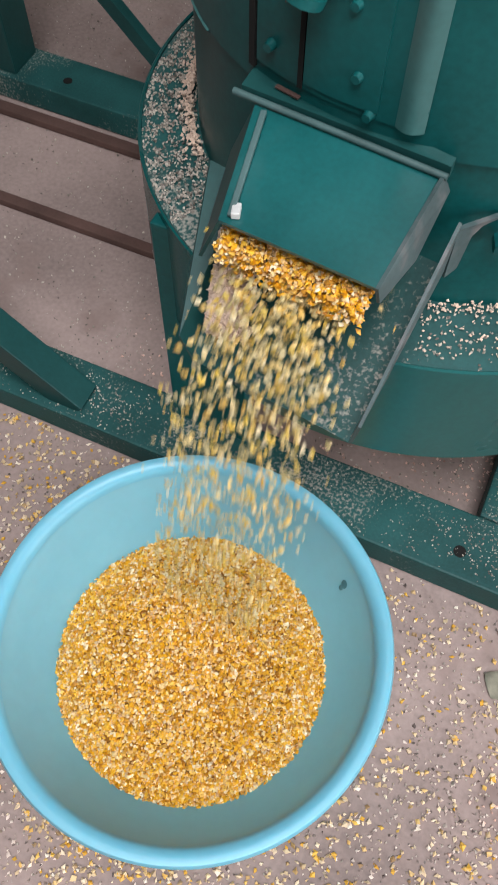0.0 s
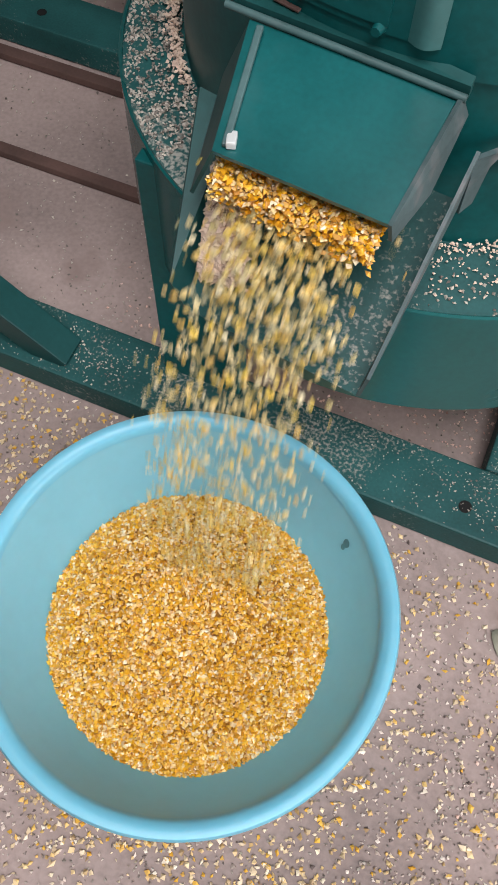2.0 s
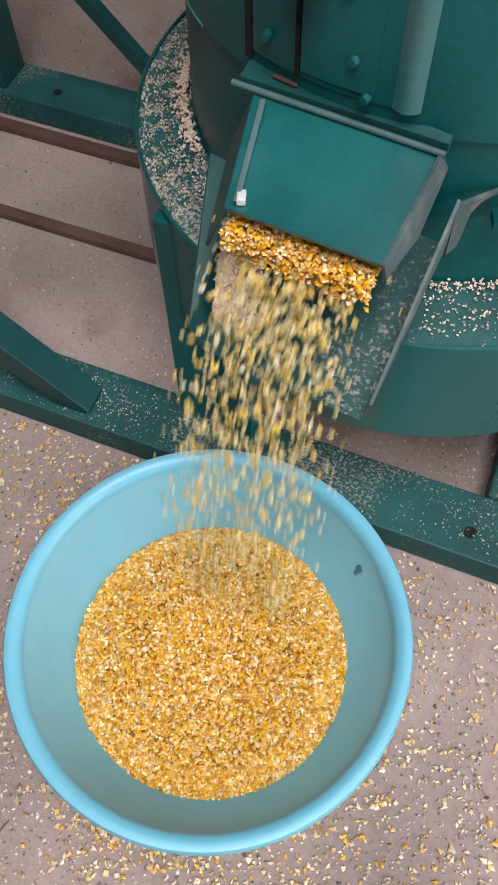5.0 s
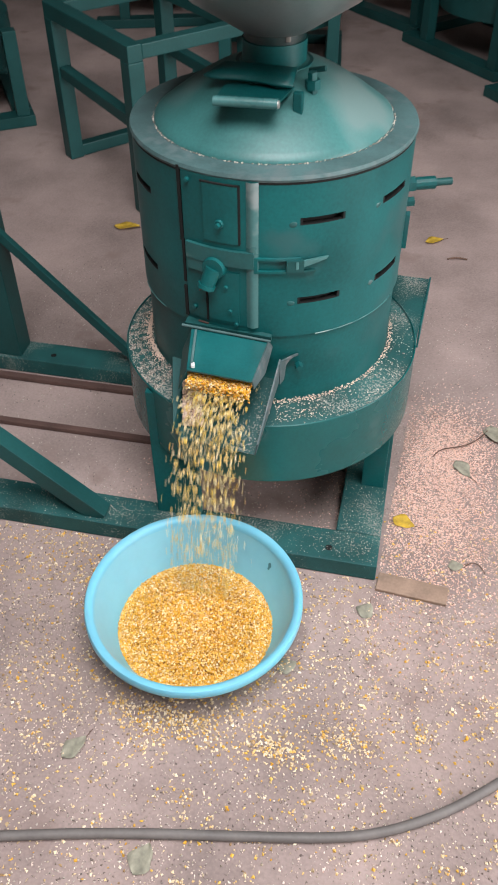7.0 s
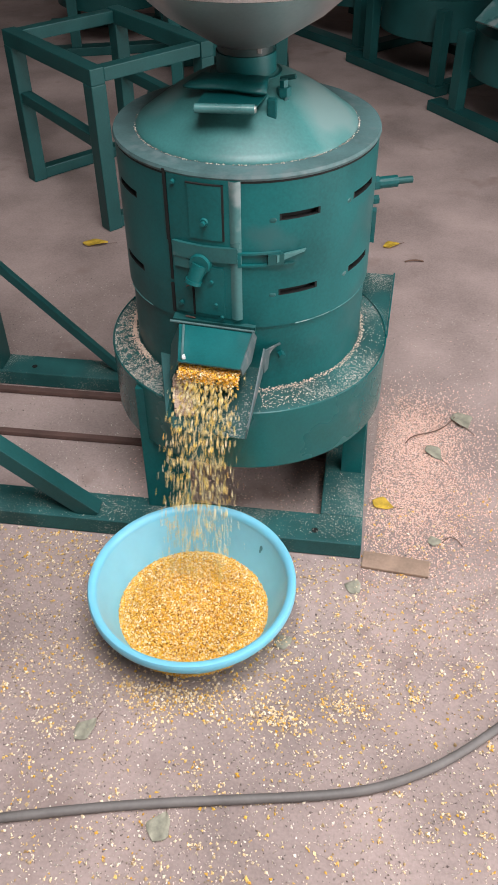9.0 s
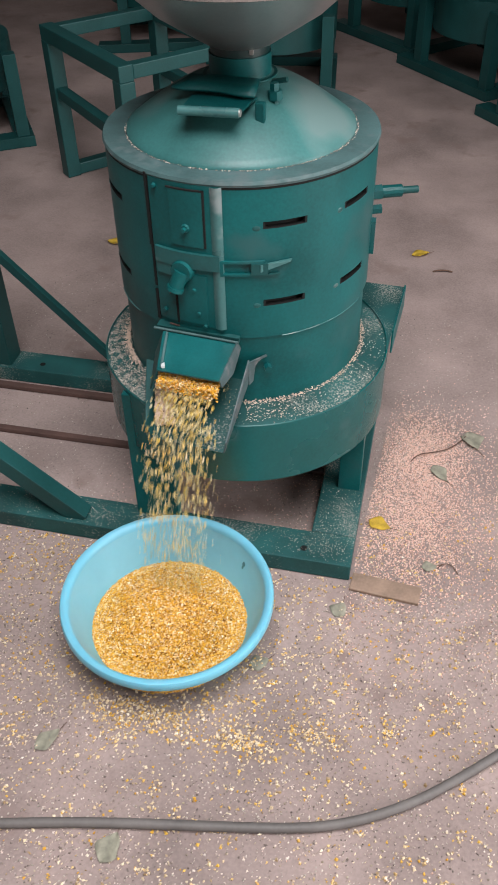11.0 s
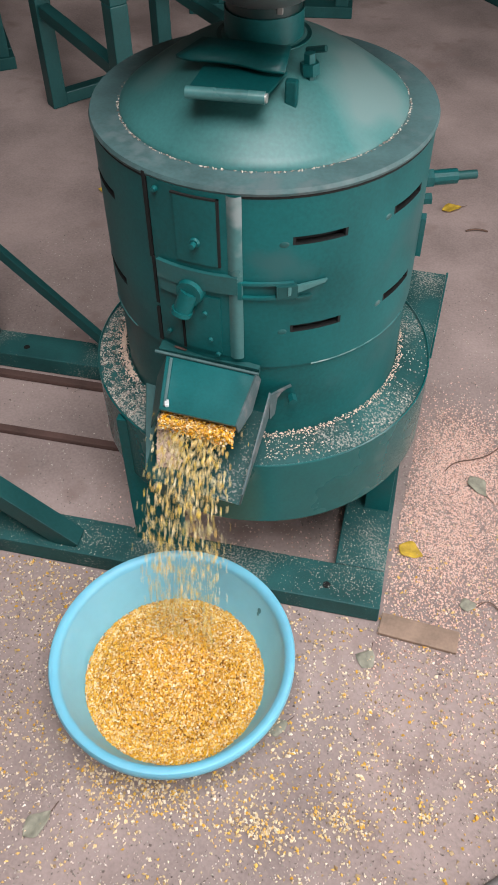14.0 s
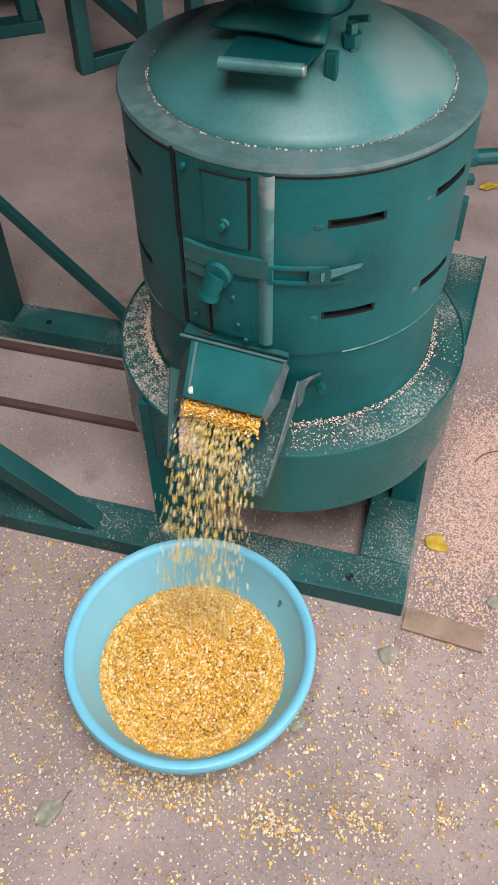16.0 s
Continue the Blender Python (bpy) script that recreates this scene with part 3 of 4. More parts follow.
    bar(bm, turn @ Vector((-0.682, 0.036, 0.042)), turn @ Vector((-1.31, 0.036, 0.585)), 0.045, 0.045)
    part("brace", bm, M_GREEN_DARK, mill)
    bm = bmesh.new()
    bar(bm, turn @ Vector((-0.765, 0.625, 0.055)), turn @ Vector((-1.22, 0.625, 0.53)), 0.02, 0.026)
    part("brace", bm, M_GREEN_DARK, mill)
    return mill


M_LID = mat("veiled_green_paint", (0.036, 0.152, 0.149), 0.48, vary=0.3, scale=5, fine=180, bump=0.06, spots=(0.12, 0.20, 0.197), spot_cover=0.38, spot_scale=5)
# worn spots on a paler green that carries the fold's and far chute's highlights
M_GREEN_LIT = mat("worn_lit_green_paint", (0.045, 0.140, 0.140), 0.30, vary=0.25, scale=12, fine=160, bump=0.05, spots=(0.18, 0.23, 0.23), spot_cover=0.24, spot_scale=20)
M_SKIRT = mat("glossy_green_paint", (0.005, 0.086, 0.086), 0.28, vary=0.3, scale=4, fine=160, bump=0.05, spots=(0.05, 0.12, 0.12), spot_cover=0.15, spot_scale=9)
M_SHEEN = mat("bright_steel", (0.62, 0.58, 0.56), 0.22, 0.9, vary=0.12, scale=4, bump=0.03)
M_PALE = mat("bare_metal", (0.75, 0.78, 0.78), 0.4, 0.3, vary=0.1)
build_mill()


# ---- basin, heap and pouring maize ----
BX, BY = -0.359, -0.2535


def build_basin():
    basin = empty("washbasin", pose(BX, BY, 0), "round turquoise plastic basin filled with broken maize", "basin")
    bm = bmesh.new()
    lathe(bm, [(0.0, 0.006), (0.1375, 0.0056), (0.1471, 0.0093), (0.1684, 0.0316), (0.1859, 0.0595), (0.1994, 0.0911), (0.2154, 0.1414), (0.2134, 0.1437), (0.1970, 0.0930), (0.1830, 0.0614), (0.1650, 0.0335), (0.1433, 0.0037), (0.1375, 0.0000), (0.0, 0.0)], 0, 0, 112)
    part("bowl", bm, M_BASIN, basin, smooth=True)
    bm = bmesh.new()
    lathe(bm, [(0.2096, 0.1358), (0.2120, 0.1428), (0.2154, 0.1474), (0.2222, 0.1502), (0.2284, 0.1488), (0.2309, 0.1432), (0.2309, 0.1302), (0.2289, 0.1265), (0.2275, 0.1302), (0.2275, 0.1395), (0.2231, 0.1432), (0.2163, 0.1409)], 0, 0, 112, closed=True)
    part("rim", bm, M_BASIN_RIM, basin, "rolled brighter rim", smooth=True)
    bm = bmesh.new()
    a = math.atan2(-0.105 - BY, -0.235 - BX)
    for k, (s, dz) in enumerate(((0.012, 0.0), (0.008, -0.008))):
        rr = 0.1990 + dz * 0.42
        m = Matrix.Translation((rr * math.cos(a), rr * math.sin(a), 0.104 + dz)) @ Matrix.Rotation(a, 4, "Z") @ pose(0, 0, 0, 0, -72, 0)
        bmesh.ops.create_uvsphere(bm, u_segments=12, v_segments=6, radius=s * 0.6, matrix=m @ Matrix.Diagonal((1, 0.7, 0.05, 1)))
    part("smudge", bm, M_SMUDGE, basin, "dark smudge", smooth=True)


HX, HY, HR = BX - 0.005, BY - 0.001, 0.1695


def build_heap():
    """The mound in the basin: a round middle and an outer ring of wedges that slide outwards as the level rises."""
    def top(r):
        return 0.031 + 0.046 * (1 - (r / HR) ** 2)
    rng = np.random.default_rng(5)
    heap = empty("maize_heap", pose(HX, HY, 0), "mound of broken yellow maize filling the basin", "grain", kind="stuff")
    # dark sheet under the grains, painted as the shade in their gaps
    bm = bmesh.new()
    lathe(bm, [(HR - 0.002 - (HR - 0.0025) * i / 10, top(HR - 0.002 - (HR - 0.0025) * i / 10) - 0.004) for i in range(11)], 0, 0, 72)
    part("shaded_maize_bed", bm, M_CORN_BED, heap, smooth=True)
    n = 25000
    r, a = HR * np.sqrt(rng.uniform(0, 1, n)), rng.uniform(0, 2 * np.pi, n)
    z = 0.031 + 0.046 * (1 - (r / HR) ** 2) + rng.uniform(-0.006, 0.002, n)
    ob = new("maize_grain", grains_mesh("maize_grain", np.stack([r * np.cos(a), r * np.sin(a), z], 1), 0.0028, M_CORN, seed=6))
    ob.parent = heap
    tagged(ob, "loose broken maize grains", kind="stuff")
    # one wedge of the outer ring, shared by all
    n = 900
    r = np.sqrt(rng.uniform((HR - 0.035) ** 2, HR ** 2, n))
    a = np.radians(rng.uniform(-14, 14, n))
    z = 0.0275 + 0.046 * (1 - (r / HR) ** 2) + rng.uniform(-0.006, 0.001, n)
    me = grains_mesh("heap_edge", np.stack([r * np.cos(a) - HR, r * np.sin(a), z], 1), 0.0028, M_CORN, seed=8)
    wedges = []
    for k in range(16):
        w = tagged(new("heap_edge", me), "edge of the maize mound against the basin's wall", "grain", "edges of the mound", "stuff")
        wedges.append((w, 22.5 * k))
    return heap, wedges


M_BASIN_RIM = mat("aqua_plastic_rim", (0.165, 0.475, 0.63), 0.4, vary=0.06, scale=4, fine=60, bump=0.03)
M_SMUDGE = mat("smudge", (0.07, 0.22, 0.26), 0.6, vary=0.3, scale=60)
for m in (M_BASIN, M_BASIN_RIM):
    b = m.node_tree.nodes["Principled BSDF"]
    b.inputs["Subsurface Weight"].default_value = 0.35
    b.inputs["Subsurface Radius"].default_value = (0.4, 0.9, 1.0)
    b.inputs["Subsurface Scale"].default_value = 0.02
build_basin()
HEAP, WEDGES = build_heap()

# maize crowding the mouth of the chute
rng = np.random.default_rng(11)
n = 2600
u, w = rng.uniform(0, 1, n), rng.uniform(0, 1, n)
mx = -0.414 + 0.130 * u
my = -0.026 - 0.045 * w - 0.007 * u
mz = 0.591 - 0.016 * w - rng.uniform(0, 0.035, n) ** 1.2 * (0.3 + w)
tagged(new("chute_maize", grains_mesh("chute_maize", np.stack([mx, my, mz], 1), 0.0027, M_CORN, seed=12)), "yellow maize pushing out under the chute's flap", "grain", kind="stuff")
n = 2200
u, w = rng.uniform(0, 1, n), rng.uniform(0, 1, n) ** 0.6
px = -0.446 + 0.026 * w + 0.045 * u * rng.uniform(0, 1, n)
py = 0.004 - 0.078 * w
pz = 0.503 - 0.042 * w + rng.uniform(0.0, 0.014, n)
tagged(new("flour_crust", grains_mesh("flour_crust", np.stack([px, py, pz], 1), 0.0035, M_FLOUR, seed=13)), "pale flour caked in the corner of the trough", "flour", kind="stuff")

# ---- loose grain, flour and litter ----
def scatter_floor():
    rng = np.random.default_rng(21)
    pts = []
    def turned(q, deg):
        c, d = math.cos(radians(deg)), math.sin(radians(deg))
        return np.stack([q[:, 0] * c - q[:, 1] * d, q[:, 0] * d + q[:, 1] * c], 1)
    def cloud(n, cx, cy, sx, sy):
        p = rng.normal(0, 1, (n, 2)) * (sx, sy) + (cx, cy)
        pts.append(p)
    cloud(420, -0.32, -0.42, 0.30, 0.14)
    cloud(480, -0.35, -0.462, 0.075, 0.024)
    cloud(60, -0.125, -0.474, 0.028, 0.013)
    cloud(50, 0.015, -0.41, 0.03, 0.014)
    cloud(70, -0.385, -0.50, 0.022, 0.022)
    cloud(210, -0.135, -0.468, 0.04, 0.022)
    cloud(160, -0.20, -0.40, 0.05, 0.03)
    cloud(170, 0.0, -0.415, 0.05, 0.028)
    cloud(45, 0.15, -0.37, 0.012, 0.015)
    cloud(90, -0.16, -0.28, 0.03, 0.05)
    cloud(420, -0.72, -0.10, 0.10, 0.06)
    cloud(600, -0.05, -0.2, 0.22, 0.2)
    cloud(500, -0.6, -0.35, 0.15, 0.2)
    cloud(300, -0.2, -0.85, 0.35, 0.06)
    for k in range(480):
        c = rng.uniform((-0.95, -0.95), (0.5, 0.1))
        cloud(int(2 + 10 * rng.uniform() ** 2), c[0], c[1], *(rng.uniform(0.003, 0.011, 2)))
    p = np.concatenate(pts + [rng.uniform((-1.0, -1.0), (0.6, 0.3), (2400, 2))])
    f = turned(p, -3.1)
    keep = ((np.hypot(p[:, 0] - BX, p[:, 1] - BY) > 0.135) & (f[:, 1] < -0.004)) | (f[:, 0] > 0.004)
    p = p[keep]
    z = np.full((len(p), 1), 0.0012)
    ob = new("spilled_maize", grains_mesh("spilled_maize", np.hstack([p, z]), 0.0034, M_SPILL, spread=0.5, seed=22))
    tagged(ob, "broken maize grains spilled over the concrete floor", "grain", kind="stuff")
    # fine flour flecks, thinner and wider spread, and a drift of husk beside the mill
    q = np.concatenate([rng.uniform((-1.3, -1.1), (0.7, 1.2), (15000, 2)), rng.normal(0, 1, (1500, 2)) * (0.07, 0.09) + (0.10, 0.52), rng.normal(0, 1, (1500, 2)) * (0.08, 0.14) + (0.08, 0.30), rng.uniform((-0.75, 0.1), (-0.12, 0.6), (900, 2))])
    f = turned(q, -3.1)
    rail = ((f[:, 1] > -0.003) & (f[:, 1] < 0.098) & (f[:, 0] < 0.003)) | ((f[:, 0] > -0.112) & (f[:, 0] < 0.003) & (f[:, 1] > 0)) | ((f[:, 1] > 0.577) & (f[:, 1] < 0.675) & (f[:, 0] < 0))
    q = q[~rail & (np.hypot(q[:, 0] - BX, q[:, 1] - BY) > 0.14)]
    ob = new("floor_flecks", grains_mesh("floor_flecks", np.hstack([q, np.full((len(q), 1), 0.0004)]), 0.0018, M_FLECK, spread=0.6, seed=23))
    tagged(ob, "pale flecks of husk and flour on the floor", "flour", kind="stuff")
    q = rng.uniform((-1.1, -1.0), (0.75, -0.005), (30000, 2))
    thick = 0.5 + 0.5 * np.sin(q[:, 0] * 9.0 + 2.0 * np.sin(q[:, 1] * 7.0)) * np.cos(q[:, 1] * 11.0 + 1.5 * np.sin(q[:, 0] * 5.0))
    q = q[(rng.uniform(0, 1, len(q)) < 0.25 + 0.75 * thick) & (np.hypot(q[:, 0] - BX, q[:, 1] - BY) > 0.14)]
    ob = new("floor_grit", grains_mesh("floor_grit", np.hstack([turned(q, 3.1), np.full((len(q), 1), 0.0004)]), 0.0021, M_GRIT, spread=0.7, seed=29))
    tagged(ob, "fine pale and brown grit strewn over the concrete floor", "grit", kind="stuff")
    # drift of husk whose pale pink also paints the bright floor beside the mill
    q = np.concatenate([rng.normal(0, 1, (5600, 2)) * (0.07, 0.09) + (0.12, 0.50), rng.normal(0, 1, (8200, 2)) * (0.09, 0.14) + (0.11, 0.26), rng.normal(0, 1, (5600, 2)) * (0.20, 0.24) + (0.22, 0.22), rng.uniform((-0.7, 0.1), (-0.12, 0.59), (700, 2))])
    q = q[(q[:, 0] > 0.004) | ((q[:, 0] < -0.112) & (q[:, 1] > 0.1) & (q[:, 1] < 0.59))]
    ob = new("husk_drift", grains_mesh("husk_drift", np.hstack([q, np.full((len(q), 1), 0.0004)]), 0.0024, M_HUSK, seed=28))
    tagged(ob, "reddish-brown husk and grit drifted beside the mill, paled pink for the light there", "husk", kind="stuff")
    # flecks lying on the base frame
    q = np.concatenate([rng.uniform((-1.2, 0.004), (-0.004, 0.092), (700, 2)), rng.normal(0, 1, (260, 2)) * (0.05, 0.02) + (-0.65, 0.045), rng.uniform((-0.104, 0.1), (-0.004, 0.26), (300, 2)), rng.normal(0, 1, (300, 2)) * (0.04, 0.02) + (-0.06, 0.055)])
    q = q[(q[:, 1] > 0.003) & (q[:, 0] < -0.003) & ((q[:, 1] < 0.093) | (q[:, 0] > -0.105)) & (q[:, 1] < 0.255)]
    q = turned(q, 3.1)
    ob = new("rail_flecks", grains_mesh("rail_flecks", np.hstack([q, np.full((len(q), 1), 0.0506)]), 0.0014, M_FLECK, seed=24))
    tagged(ob, "pale flour flecks lying on the green base frame", "flour", kind="stuff")
    # flour and husk on the tray: a thick drift on the west side, a thin skin elsewhere
    n = 9000
    a = np.concatenate([rng.uniform(160, 236, 5200), rng.uniform(-92, 30, 3800)])
    r = rng.uniform(0, 1, n)
    rad = np.radians(a)
    west = a > 100
    # between the drum's wall and the tray's edge, by the ray from the drum's axis
    inner = CR - 0.004
    dx, dy = np.cos(rad), np.sin(rad)
    ox, oy = CX - TX, CY - TY
    bq = ox * dx + oy * dy
    outer = -bq + np.sqrt(bq * bq - (ox * ox + oy * oy) + (TR - 0.005) ** 2)
    rr = inner + (outer - inner) * np.where(west, r ** 0.8, r ** 1.3)
    zz = TZ1 - 0.002 + 0.022 * (outer - rr) / 0.09 + np.where(west, 0.010 * (1 - r), 0.002) * rng.uniform(0.1, 1, n)
    patchy = np.sin(a * 0.55 + 9 * r) * np.cos(r * 11.0 - a * 0.32) + 0.6 * np.sin(a * 1.3 + r * 4.0)
    keep = west & (rng.uniform(0, 1, n) < np.clip((a - 160) / 30, 0, 1) * np.where(r < 0.12, 1.0, np.clip(0.55 + 0.75 * patchy, 0.14, 1))) | (~west & (rng.uniform(0, 1, n) < 0.13))
    P = np.stack([CX + rr * dx, CY + rr * dy, zz], 1)[keep]
    ob = new("tray_husk", grains_mesh("tray_husk", P, 0.0018, M_FLECK, seed=25))
    tagged(ob, "grey flour and husk drifted on the tray round the drum", "flour", kind="stuff")
    n = 680
    a = np.radians(rng.uniform(-85, 25, n))
    w = rng.uniform(-0.004, 0.006, n)
    z = TZ1 + 0.0165 + rng.uniform(-0.001, 0.005, n)
    a[:130] = np.radians(rng.uniform(-74, -54, 130))
    w[:130] = rng.uniform(0, 0.045, 130)
    z[:130] = TZ1 + 0.017 - 0.30 * w[:130]
    P = np.stack([CX + (CR + w) * np.cos(a), CY + (CR + w) * np.sin(a), z], 1)
    ob = new("flour_line", grains_mesh("flour_line", P, 0.0016, M_FLOUR, seed=26))
    tagged(ob, "pale line of flour where the drum meets the tray", "flour", kind="stuff")
    n = 520
    a = np.radians(rng.uniform(172, 226, n))
    w = np.abs(rng.normal(0, 0.006, n))
    P = np.stack([CX + (CR + w) * np.cos(a), CY + (CR + w) * np.sin(a), TZ1 + 0.024 - 0.2 * w + rng.uniform(0, 0.006, n)], 1)
    ob = new("flour_bank", grains_mesh("flour_bank", P, 0.0024, M_FLOUR, seed=30))
    tagged(ob, "pale bank of flour heaped against the drum's foot", "flour", kind="stuff")
    n = 420
    a = np.radians(rng.uniform(0, 360, n))
    P = np.stack([CX + (0.2312 + rng.uniform(-0.001, 0.003, n)) * np.cos(a), CY + (0.2312 + rng.uniform(-0.001, 0.003, n)) * np.sin(a), np.full(n, RIM + 0.001)], 1)
    ob = new("lid_flour", grains_mesh("lid_flour", P, 0.0018, M_FLECK, seed=27))
    tagged(ob, "flour crumbs along the joint of the lid", "flour", kind="stuff")


scatter_floor()


def leaf(x, y, size, turn, material, label, width=0.55, curl=0.25):
    bm = bmesh.new()
    n, k = 10, 4
    rows = []
    for i in range(n + 1):
        s = i / n
        w = width * size * math.sin(math.pi * min(1, s ** 0.8)) * 0.5 + 0.0004
        rows.append([bm.verts.new((size * (s - 0.5), w * (j / k * 2 - 1) * (1 + 0.15 * math.sin(9 * s + j)), 0.0015 + curl * size * (abs(j / k * 2 - 1) ** 2 * 0.25 + 0.12 * math.sin(5 * s + turn)) + 0.12 * curl * size)) for j in range(k + 1)])
    for p, q in zip(rows, rows[1:]):
        for j in range(k):
            bm.faces.new((p[j], q[j], q[j + 1], p[j + 1]))
    lf = empty("dry_leaf", pose(x, y, 0.0, 0, 0, turn), label, "leaf", "fallen leaves")
    solid(part("blade", bm, material, lf, smooth=True), 0.0005)
    bm = bmesh.new()
    rod(bm, (size * 0.48, 0, 0.002 + 0.1 * curl * size), (size * 0.85, size * 0.1, 0.0015), 0.0008, seg=6)
    part("stalk", bm, M_TWIG, lf)


leaf(0.042, 0.197, 0.058, -12, M_LEAF_Y, "yellow dry leaf lying beside the green frame", 0.75)
leaf(0.170, 0.427, 0.066, -50, M_LEAF_G, "grey-green withered leaf on the floor", 0.6)
leaf(0.247, 0.585, 0.078, -65, M_LEAF_G, "grey-green withered leaf on a twig", 0.75)
leaf(0.181, 0.090, 0.038, 25, M_LEAF_G, "small grey-green curled leaf near the plank", 0.8)
leaf(-0.006, -0.090, 0.048, 75, M_LEAF_G, "dull green leaf pressed flat on the floor", 0.8, 0.06)
leaf(-0.147, -0.278, 0.046, 40, M_LEAF_G, "dull grey leaf pressed flat beside the basin", 0.8, 0.05)
leaf(-0.310, -0.735, 0.060, 80, M_LEAF_G, "crumpled grey-green leaf beside the cable", 0.75)
leaf(-0.516, -0.569, 0.060, 60, M_LEAF_G, "crumpled dull green leaf among spilled grain", 0.6)
leaf(-1.185, 1.441, 0.10, 10, M_LEAF_Y, "yellow dry leaf on the bare floor", 0.5)
leaf(-0.03, 1.63, 0.07, 30, M_LEAF_Y, "yellow dry leaf on the bare floor", 0.6)


def tube(name, pts, r, material, label, category, res=3):
    cu = bpy.data.curves.new(name, "CURVE")
    cu.dimensions, cu.bevel_depth, cu.bevel_resolution, cu.use_fill_caps = "3D", r, res, True
    sp = cu.splines.new("NURBS")
    sp.points.add(len(pts) - 1)
    for p, c in zip(sp.points, pts):
        p.co = (*c, 1)
    sp.use_endpoint_u, sp.order_u = True, 4
    cu.materials.append(material)
    tmp = bpy.data.objects.new(name, cu)
    scene.collection.objects.link(tmp)
    me = bpy.data.meshes.new_from_object(tmp.evaluated_get(bpy.context.evaluated_depsgraph_get()))
    bpy.data.objects.remove(tmp)
    me.shade_smooth()
    return tagged(new(name, me), label, category)


tube("power_cable", [(-1.85, -1.10, 0.009), (-1.25, -0.955, 0.009), (-0.82, -0.845, 0.009), (-0.6, -0.774, 0.009), (-0.40, -0.712, 0.009), (-0.19, -0.662, 0.009), (0.0, -0.618, 0.009), (0.10, -0.583, 0.009), (0.20, -0.522, 0.009), (0.30, -0.438, 0.009), (0.48, -0.25, 0.009), (0.72, 0.08, 0.009)], 0.0095, M_RUBBER, "dark grey rubber cable lying across the floor", "cable")
tube("twig", [(0.088, 0.455, 0.004), (0.10, 0.48, 0.012), (0.13, 0.50, 0.006), (0.165, 0.51, 0.012), (0.20, 0.545, 0.006), (0.225, 0.60, 0.004)], 0.0016, M_TWIG, "thin brown twig with withered leaves", "twig", 2)
tube("twig", [(0.20, 0.09, 0.003), (0.215, 0.115, 0.010), (0.235, 0.11, 0.008), (0.25, 0.085, 0.003)], 0.0012, M_TWIG, "thin curled stalk on the floor", "twig", 2)
tube("twig", [(0.03, 1.51, 0.003), (0.06, 1.53, 0.008), (0.10, 1.525, 0.003)], 0.003, M_TWIG, "short dark twig on the floor", "twig", 2)


def build_litter():
    bm = bmesh.new()
    box(bm, 0.006, 0.170, -0.029, 0.022, 0.0, 0.009, 0.002, pose(0, 0, 0, 0, 0, -1.5))
    tagged(part("wooden_batten", bm, M_WOOD), "rough brown wooden batten beside the frame's corner", "wood")
    for y, x0, x1, w in ((0.553, -1.70, -0.115, 0.022), (0.357, -1.70, -0.115, 0.020)):
        bm = bmesh.new()
        box(bm, x0, x1, y - w / 2, y + w / 2, 0.0, 0.014, 0.002, pose(0, 0, 0, 0, 0, 3.4))
        tagged(part("steel_bar", bm, M_RUST), "thin rusty brown steel bar on the floor under the frame", "bar", "bars under the mill")


build_litter()


# ---- further machines behind ----
def build_stand():
    st = empty("machine_stand", pose(-1.645, 1.99, 0, 0, 0, -39.5), "empty green steel stand for a mill", "stand")
    L, W, h = 0.624, 0.50, 0.60
    def one(nm, a, b, w=0.062):
        bm = bmesh.new()
        bar(bm, a, b, w, w, 0.004)
        part(nm, bm, M_GREEN_DARK, st)
    for x in (0, L):
        for y in (0, W):
            one("post", (x, y, 0), (x, y, h - 0.03))
    for y in (0, W):
        one("rail", (-0.03, y, h - 0.0005), (L + 0.03, y, h - 0.0005), 0.06)
        one("rail", (0.032, y, 0.37), (L - 0.032, y, 0.35), 0.045)
    for x in (0, L):
        one("rail", (x, 0.032, 0.026), (x, W - 0.032, 0.026), 0.05)
        one("rail", (x, 0.032, h), (x, W - 0.032, h), 0.05)


build_stand()


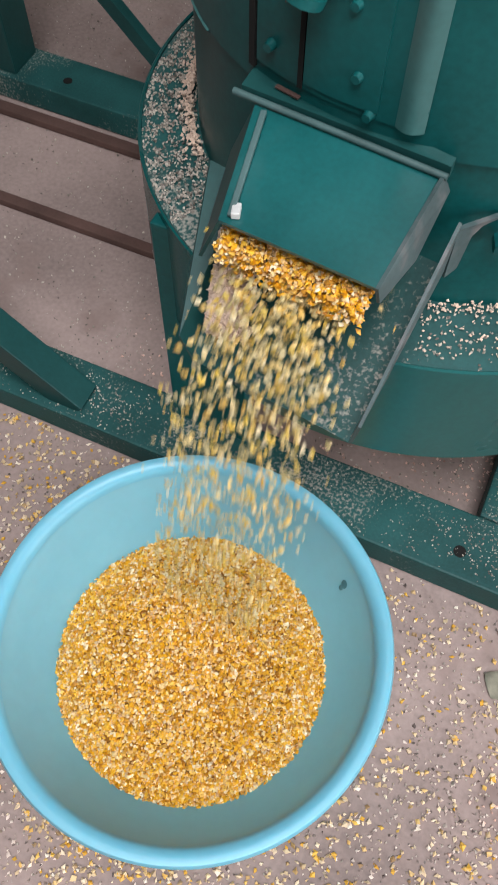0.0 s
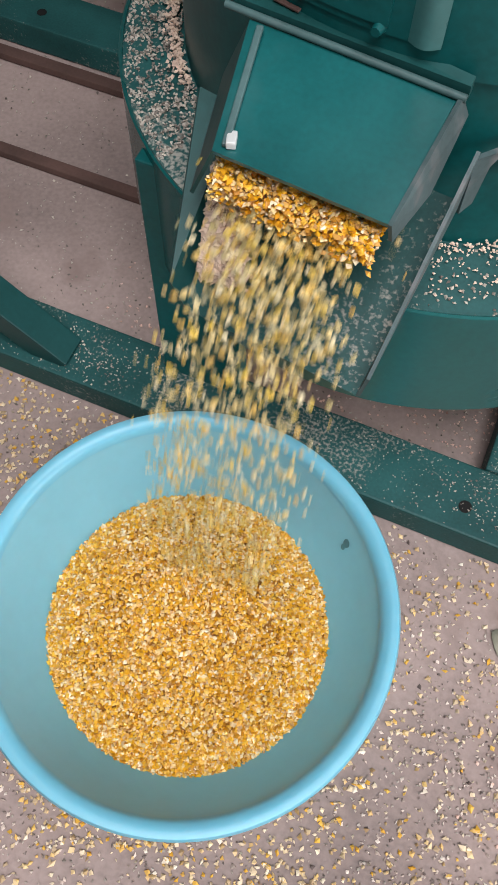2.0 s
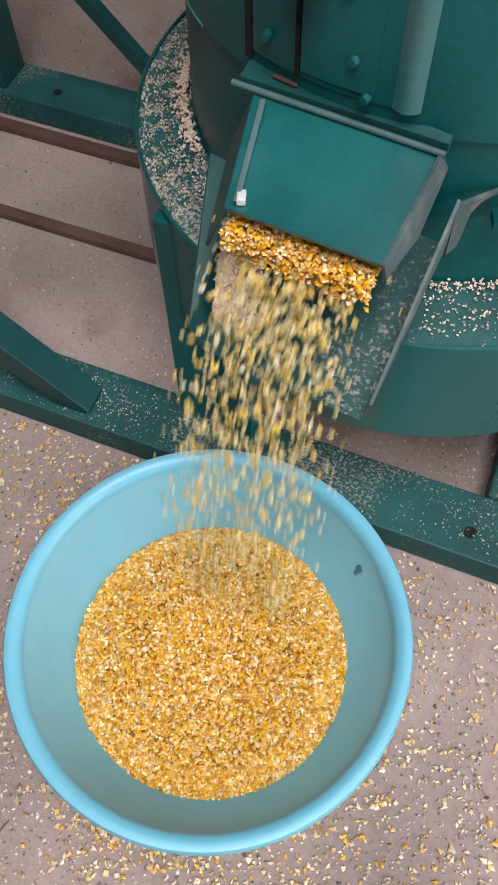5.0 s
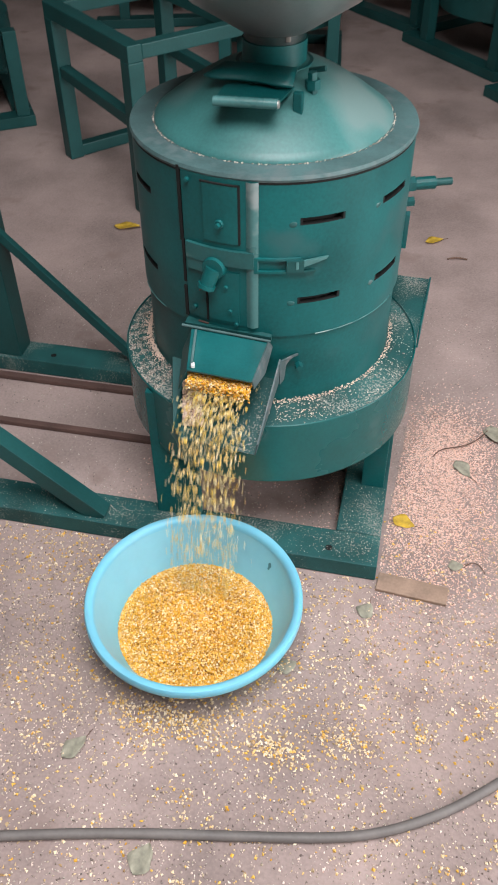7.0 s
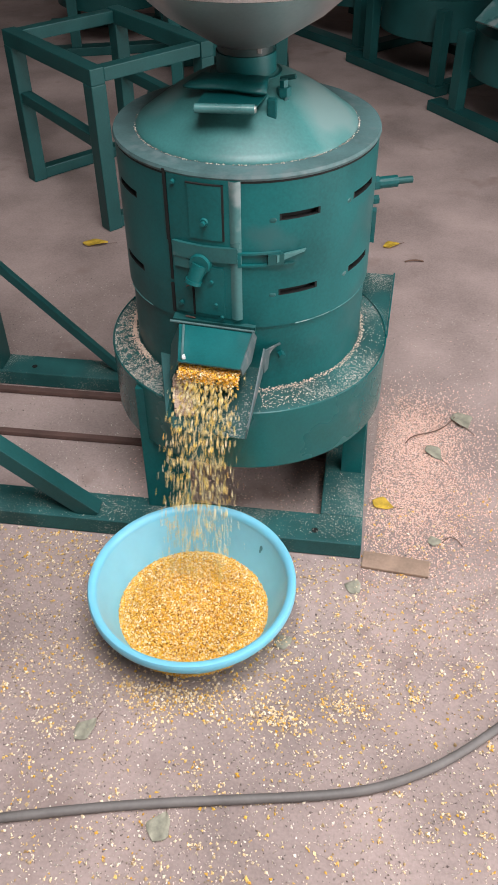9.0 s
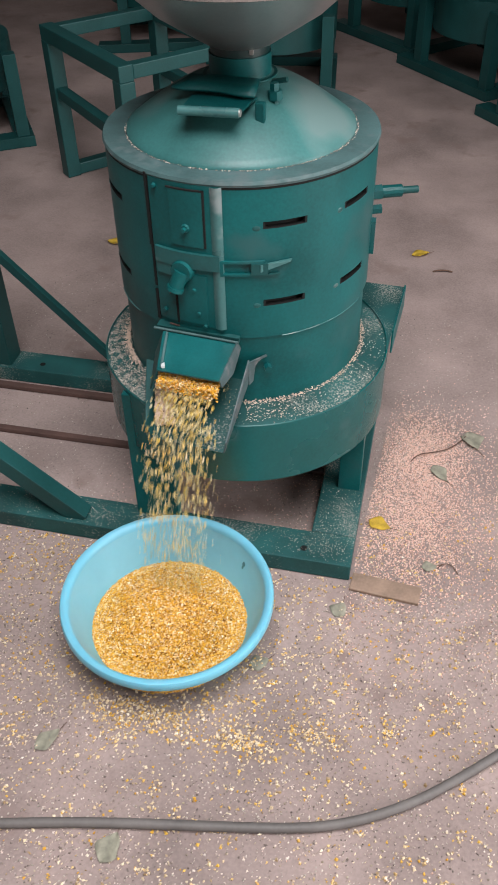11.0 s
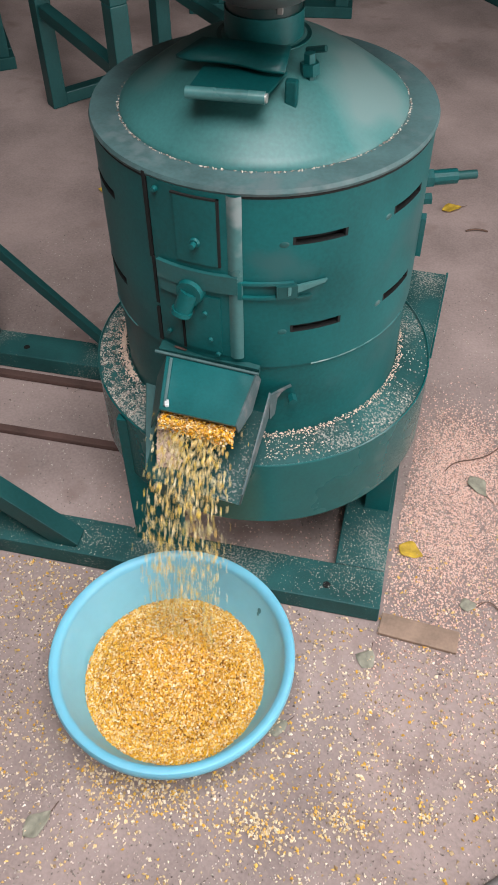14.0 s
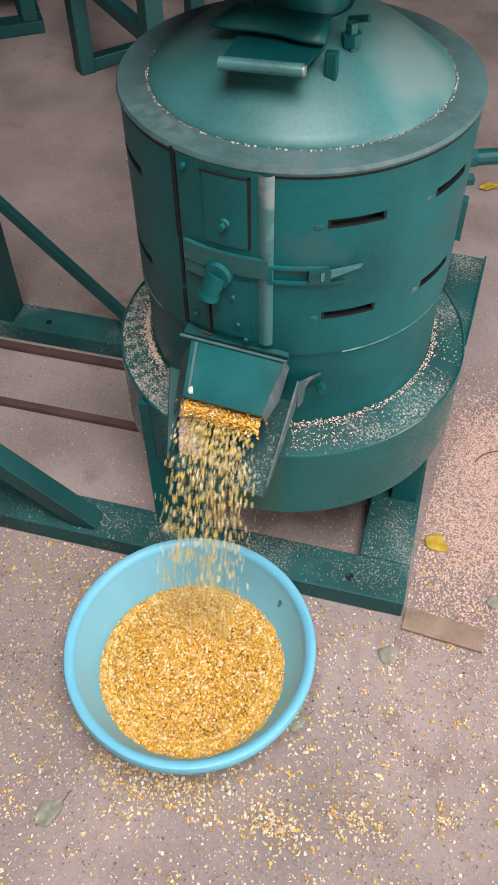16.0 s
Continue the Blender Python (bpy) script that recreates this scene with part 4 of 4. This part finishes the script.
def build_far_mill():
    m = empty("far_mill", pose(-1.07, 3.40, 0, 0, 0, 10), "dark green grain mill like the near one, standing idle", "machine", "idle mills")
    def p(nm, prof, material=M_GREEN_DARK, seg=48):
        bm = bmesh.new()
        lathe(bm, prof, 0, 0, seg)
        part(nm, bm, material, m, smooth=True)
    p("drum", [(0.25, 0.42), (0.264, 0.46), (0.264, 0.985), (0.22, 0.995), (0.06, 1.08), (0.06, 1.14)])
    p("tray_skirt", [(0.1, 0.440), (0.34, 0.440), (0.34, 0.24), (0.33, 0.24)])
    p("hopper", [(0.055, 1.13), (0.24, 1.26), (0.24, 1.5), (0.23, 1.5), (0.22, 1.26)], M_STEEL)
    for c in ((-0.42, 0.35, -0.33, -0.24, 0, 0.05), (-0.42, 0.35, 0.28, 0.37, 0, 0.05), (0.26, 0.35, -0.23, 0.27, 0, 0.05)):
        bm = bmesh.new()
        box(bm, *c, 0.003)
        part("rail", bm, M_GREEN_DARK, m)
    for x, y in ((-0.25, -0.29), (0.30, -0.29), (-0.25, 0.32), (0.30, 0.32)):
        bm = bmesh.new()
        box(bm, x - 0.03, x + 0.03, y - 0.03, y + 0.03, 0.05, 0.42, 0.003)
        part("post", bm, M_GREEN_DARK, m)
    # sloped chute in pale green, the light on it painted in
    bm = bmesh.new()
    plate(bm, [(-0.08, -0.26, 0.64), (-0.08, -0.42, 0.52), (0.08, -0.42, 0.52), (0.08, -0.26, 0.64)], 0.01)
    part("chute", bm, M_GREEN_LIT, m)
    return m


far = build_far_mill()
for x, y, turn in ((-2.43, 2.32, 35), (-1.95, 4.1, 20), (-0.42, 4.45, -42), (0.08, 3.82, -45), (0.58, 3.06, -48), (1.14, 2.44, -48)):
    copy_thing(far, pose(x, y, 0, 0, 0, turn))


# ---- the pouring maize, in rigid clumps that fall again and again ----
def build_stream():
    rng = np.random.default_rng(31)
    meshes = []
    for k in range(7):
        n = 54
        p = np.stack([rng.normal(0, 0.017, n), rng.uniform(-0.042, 0.042, n), rng.uniform(-0.012, 0.012, n)], 1)
        me = grains_mesh("falling_maize", p, 0.0033, M_STREAM, flat=0.6, seed=40 + k)
        meshes.append(me)
    out = []
    for ph in range(15):
        for lane in range(3):
            ob = new("falling_maize", meshes[(ph * 3 + lane * 5) % 7])
            tagged(ob, "clump of broken maize pouring from the chute", "grain", "pouring maize", "stuff")
            out.append((ob, ph, lane - 1))
    return out


STREAM = build_stream()
# frames since the start, x, side spread, y, z, slope of the flow
FALL = ((0, -0.349, 0.028, -0.013, 0.567, 15), (4, -0.353, 0.032, -0.069, 0.545, 32), (7, -0.358, 0.037, -0.116, 0.468, 62), (10, -0.361, 0.043, -0.160, 0.319, 76), (12, -0.362, 0.047, -0.185, 0.182, 82), (13, -0.359, 0.048, -0.198, 0.078, 83), (14, -0.355, 0.049, -0.207, -0.047, 84))


def motions():
    # the level in the basin rises as the maize pours
    level = [(t, 0.0013 * t) for t in range(0, 17, 2)]
    walk(HEAP, [(t, pose(HX, HY, dz)) for t, dz in level])
    for w, deg in WEDGES:
        c, d = math.cos(radians(deg)), math.sin(radians(deg))
        walk(w, [(t, pose(HX + (HR + 0.62 * dz + 0.0005) * c, HY + (HR + 0.62 * dz + 0.0005) * d, dz, 0, 0, deg)) for t, dz in level])
    rng = random.Random(7)
    for ob, phase, lane in STREAM:
        rows = []
        start = -phase - (lane + 1) * 5 % 15
        while start < -15:
            start += 15
        while start <= 481:
            jx, jy, jr = rng.uniform(-0.008, 0.008), rng.uniform(-0.008, 0.008), rng.uniform(-12, 12)
            for k, x, side, y, z, slope in FALL:
                fr = start + k
                grow = k / 14
                rows.append((fr / 30, pose(x + lane * side + jx * grow, y + jy * grow, z, slope, 0, jr * grow + lane * 6 * grow)))
            start += 15
        rows = [r for r in rows if -0.5 < r[0] < 16.6]
        walk(ob, rows)


motions()
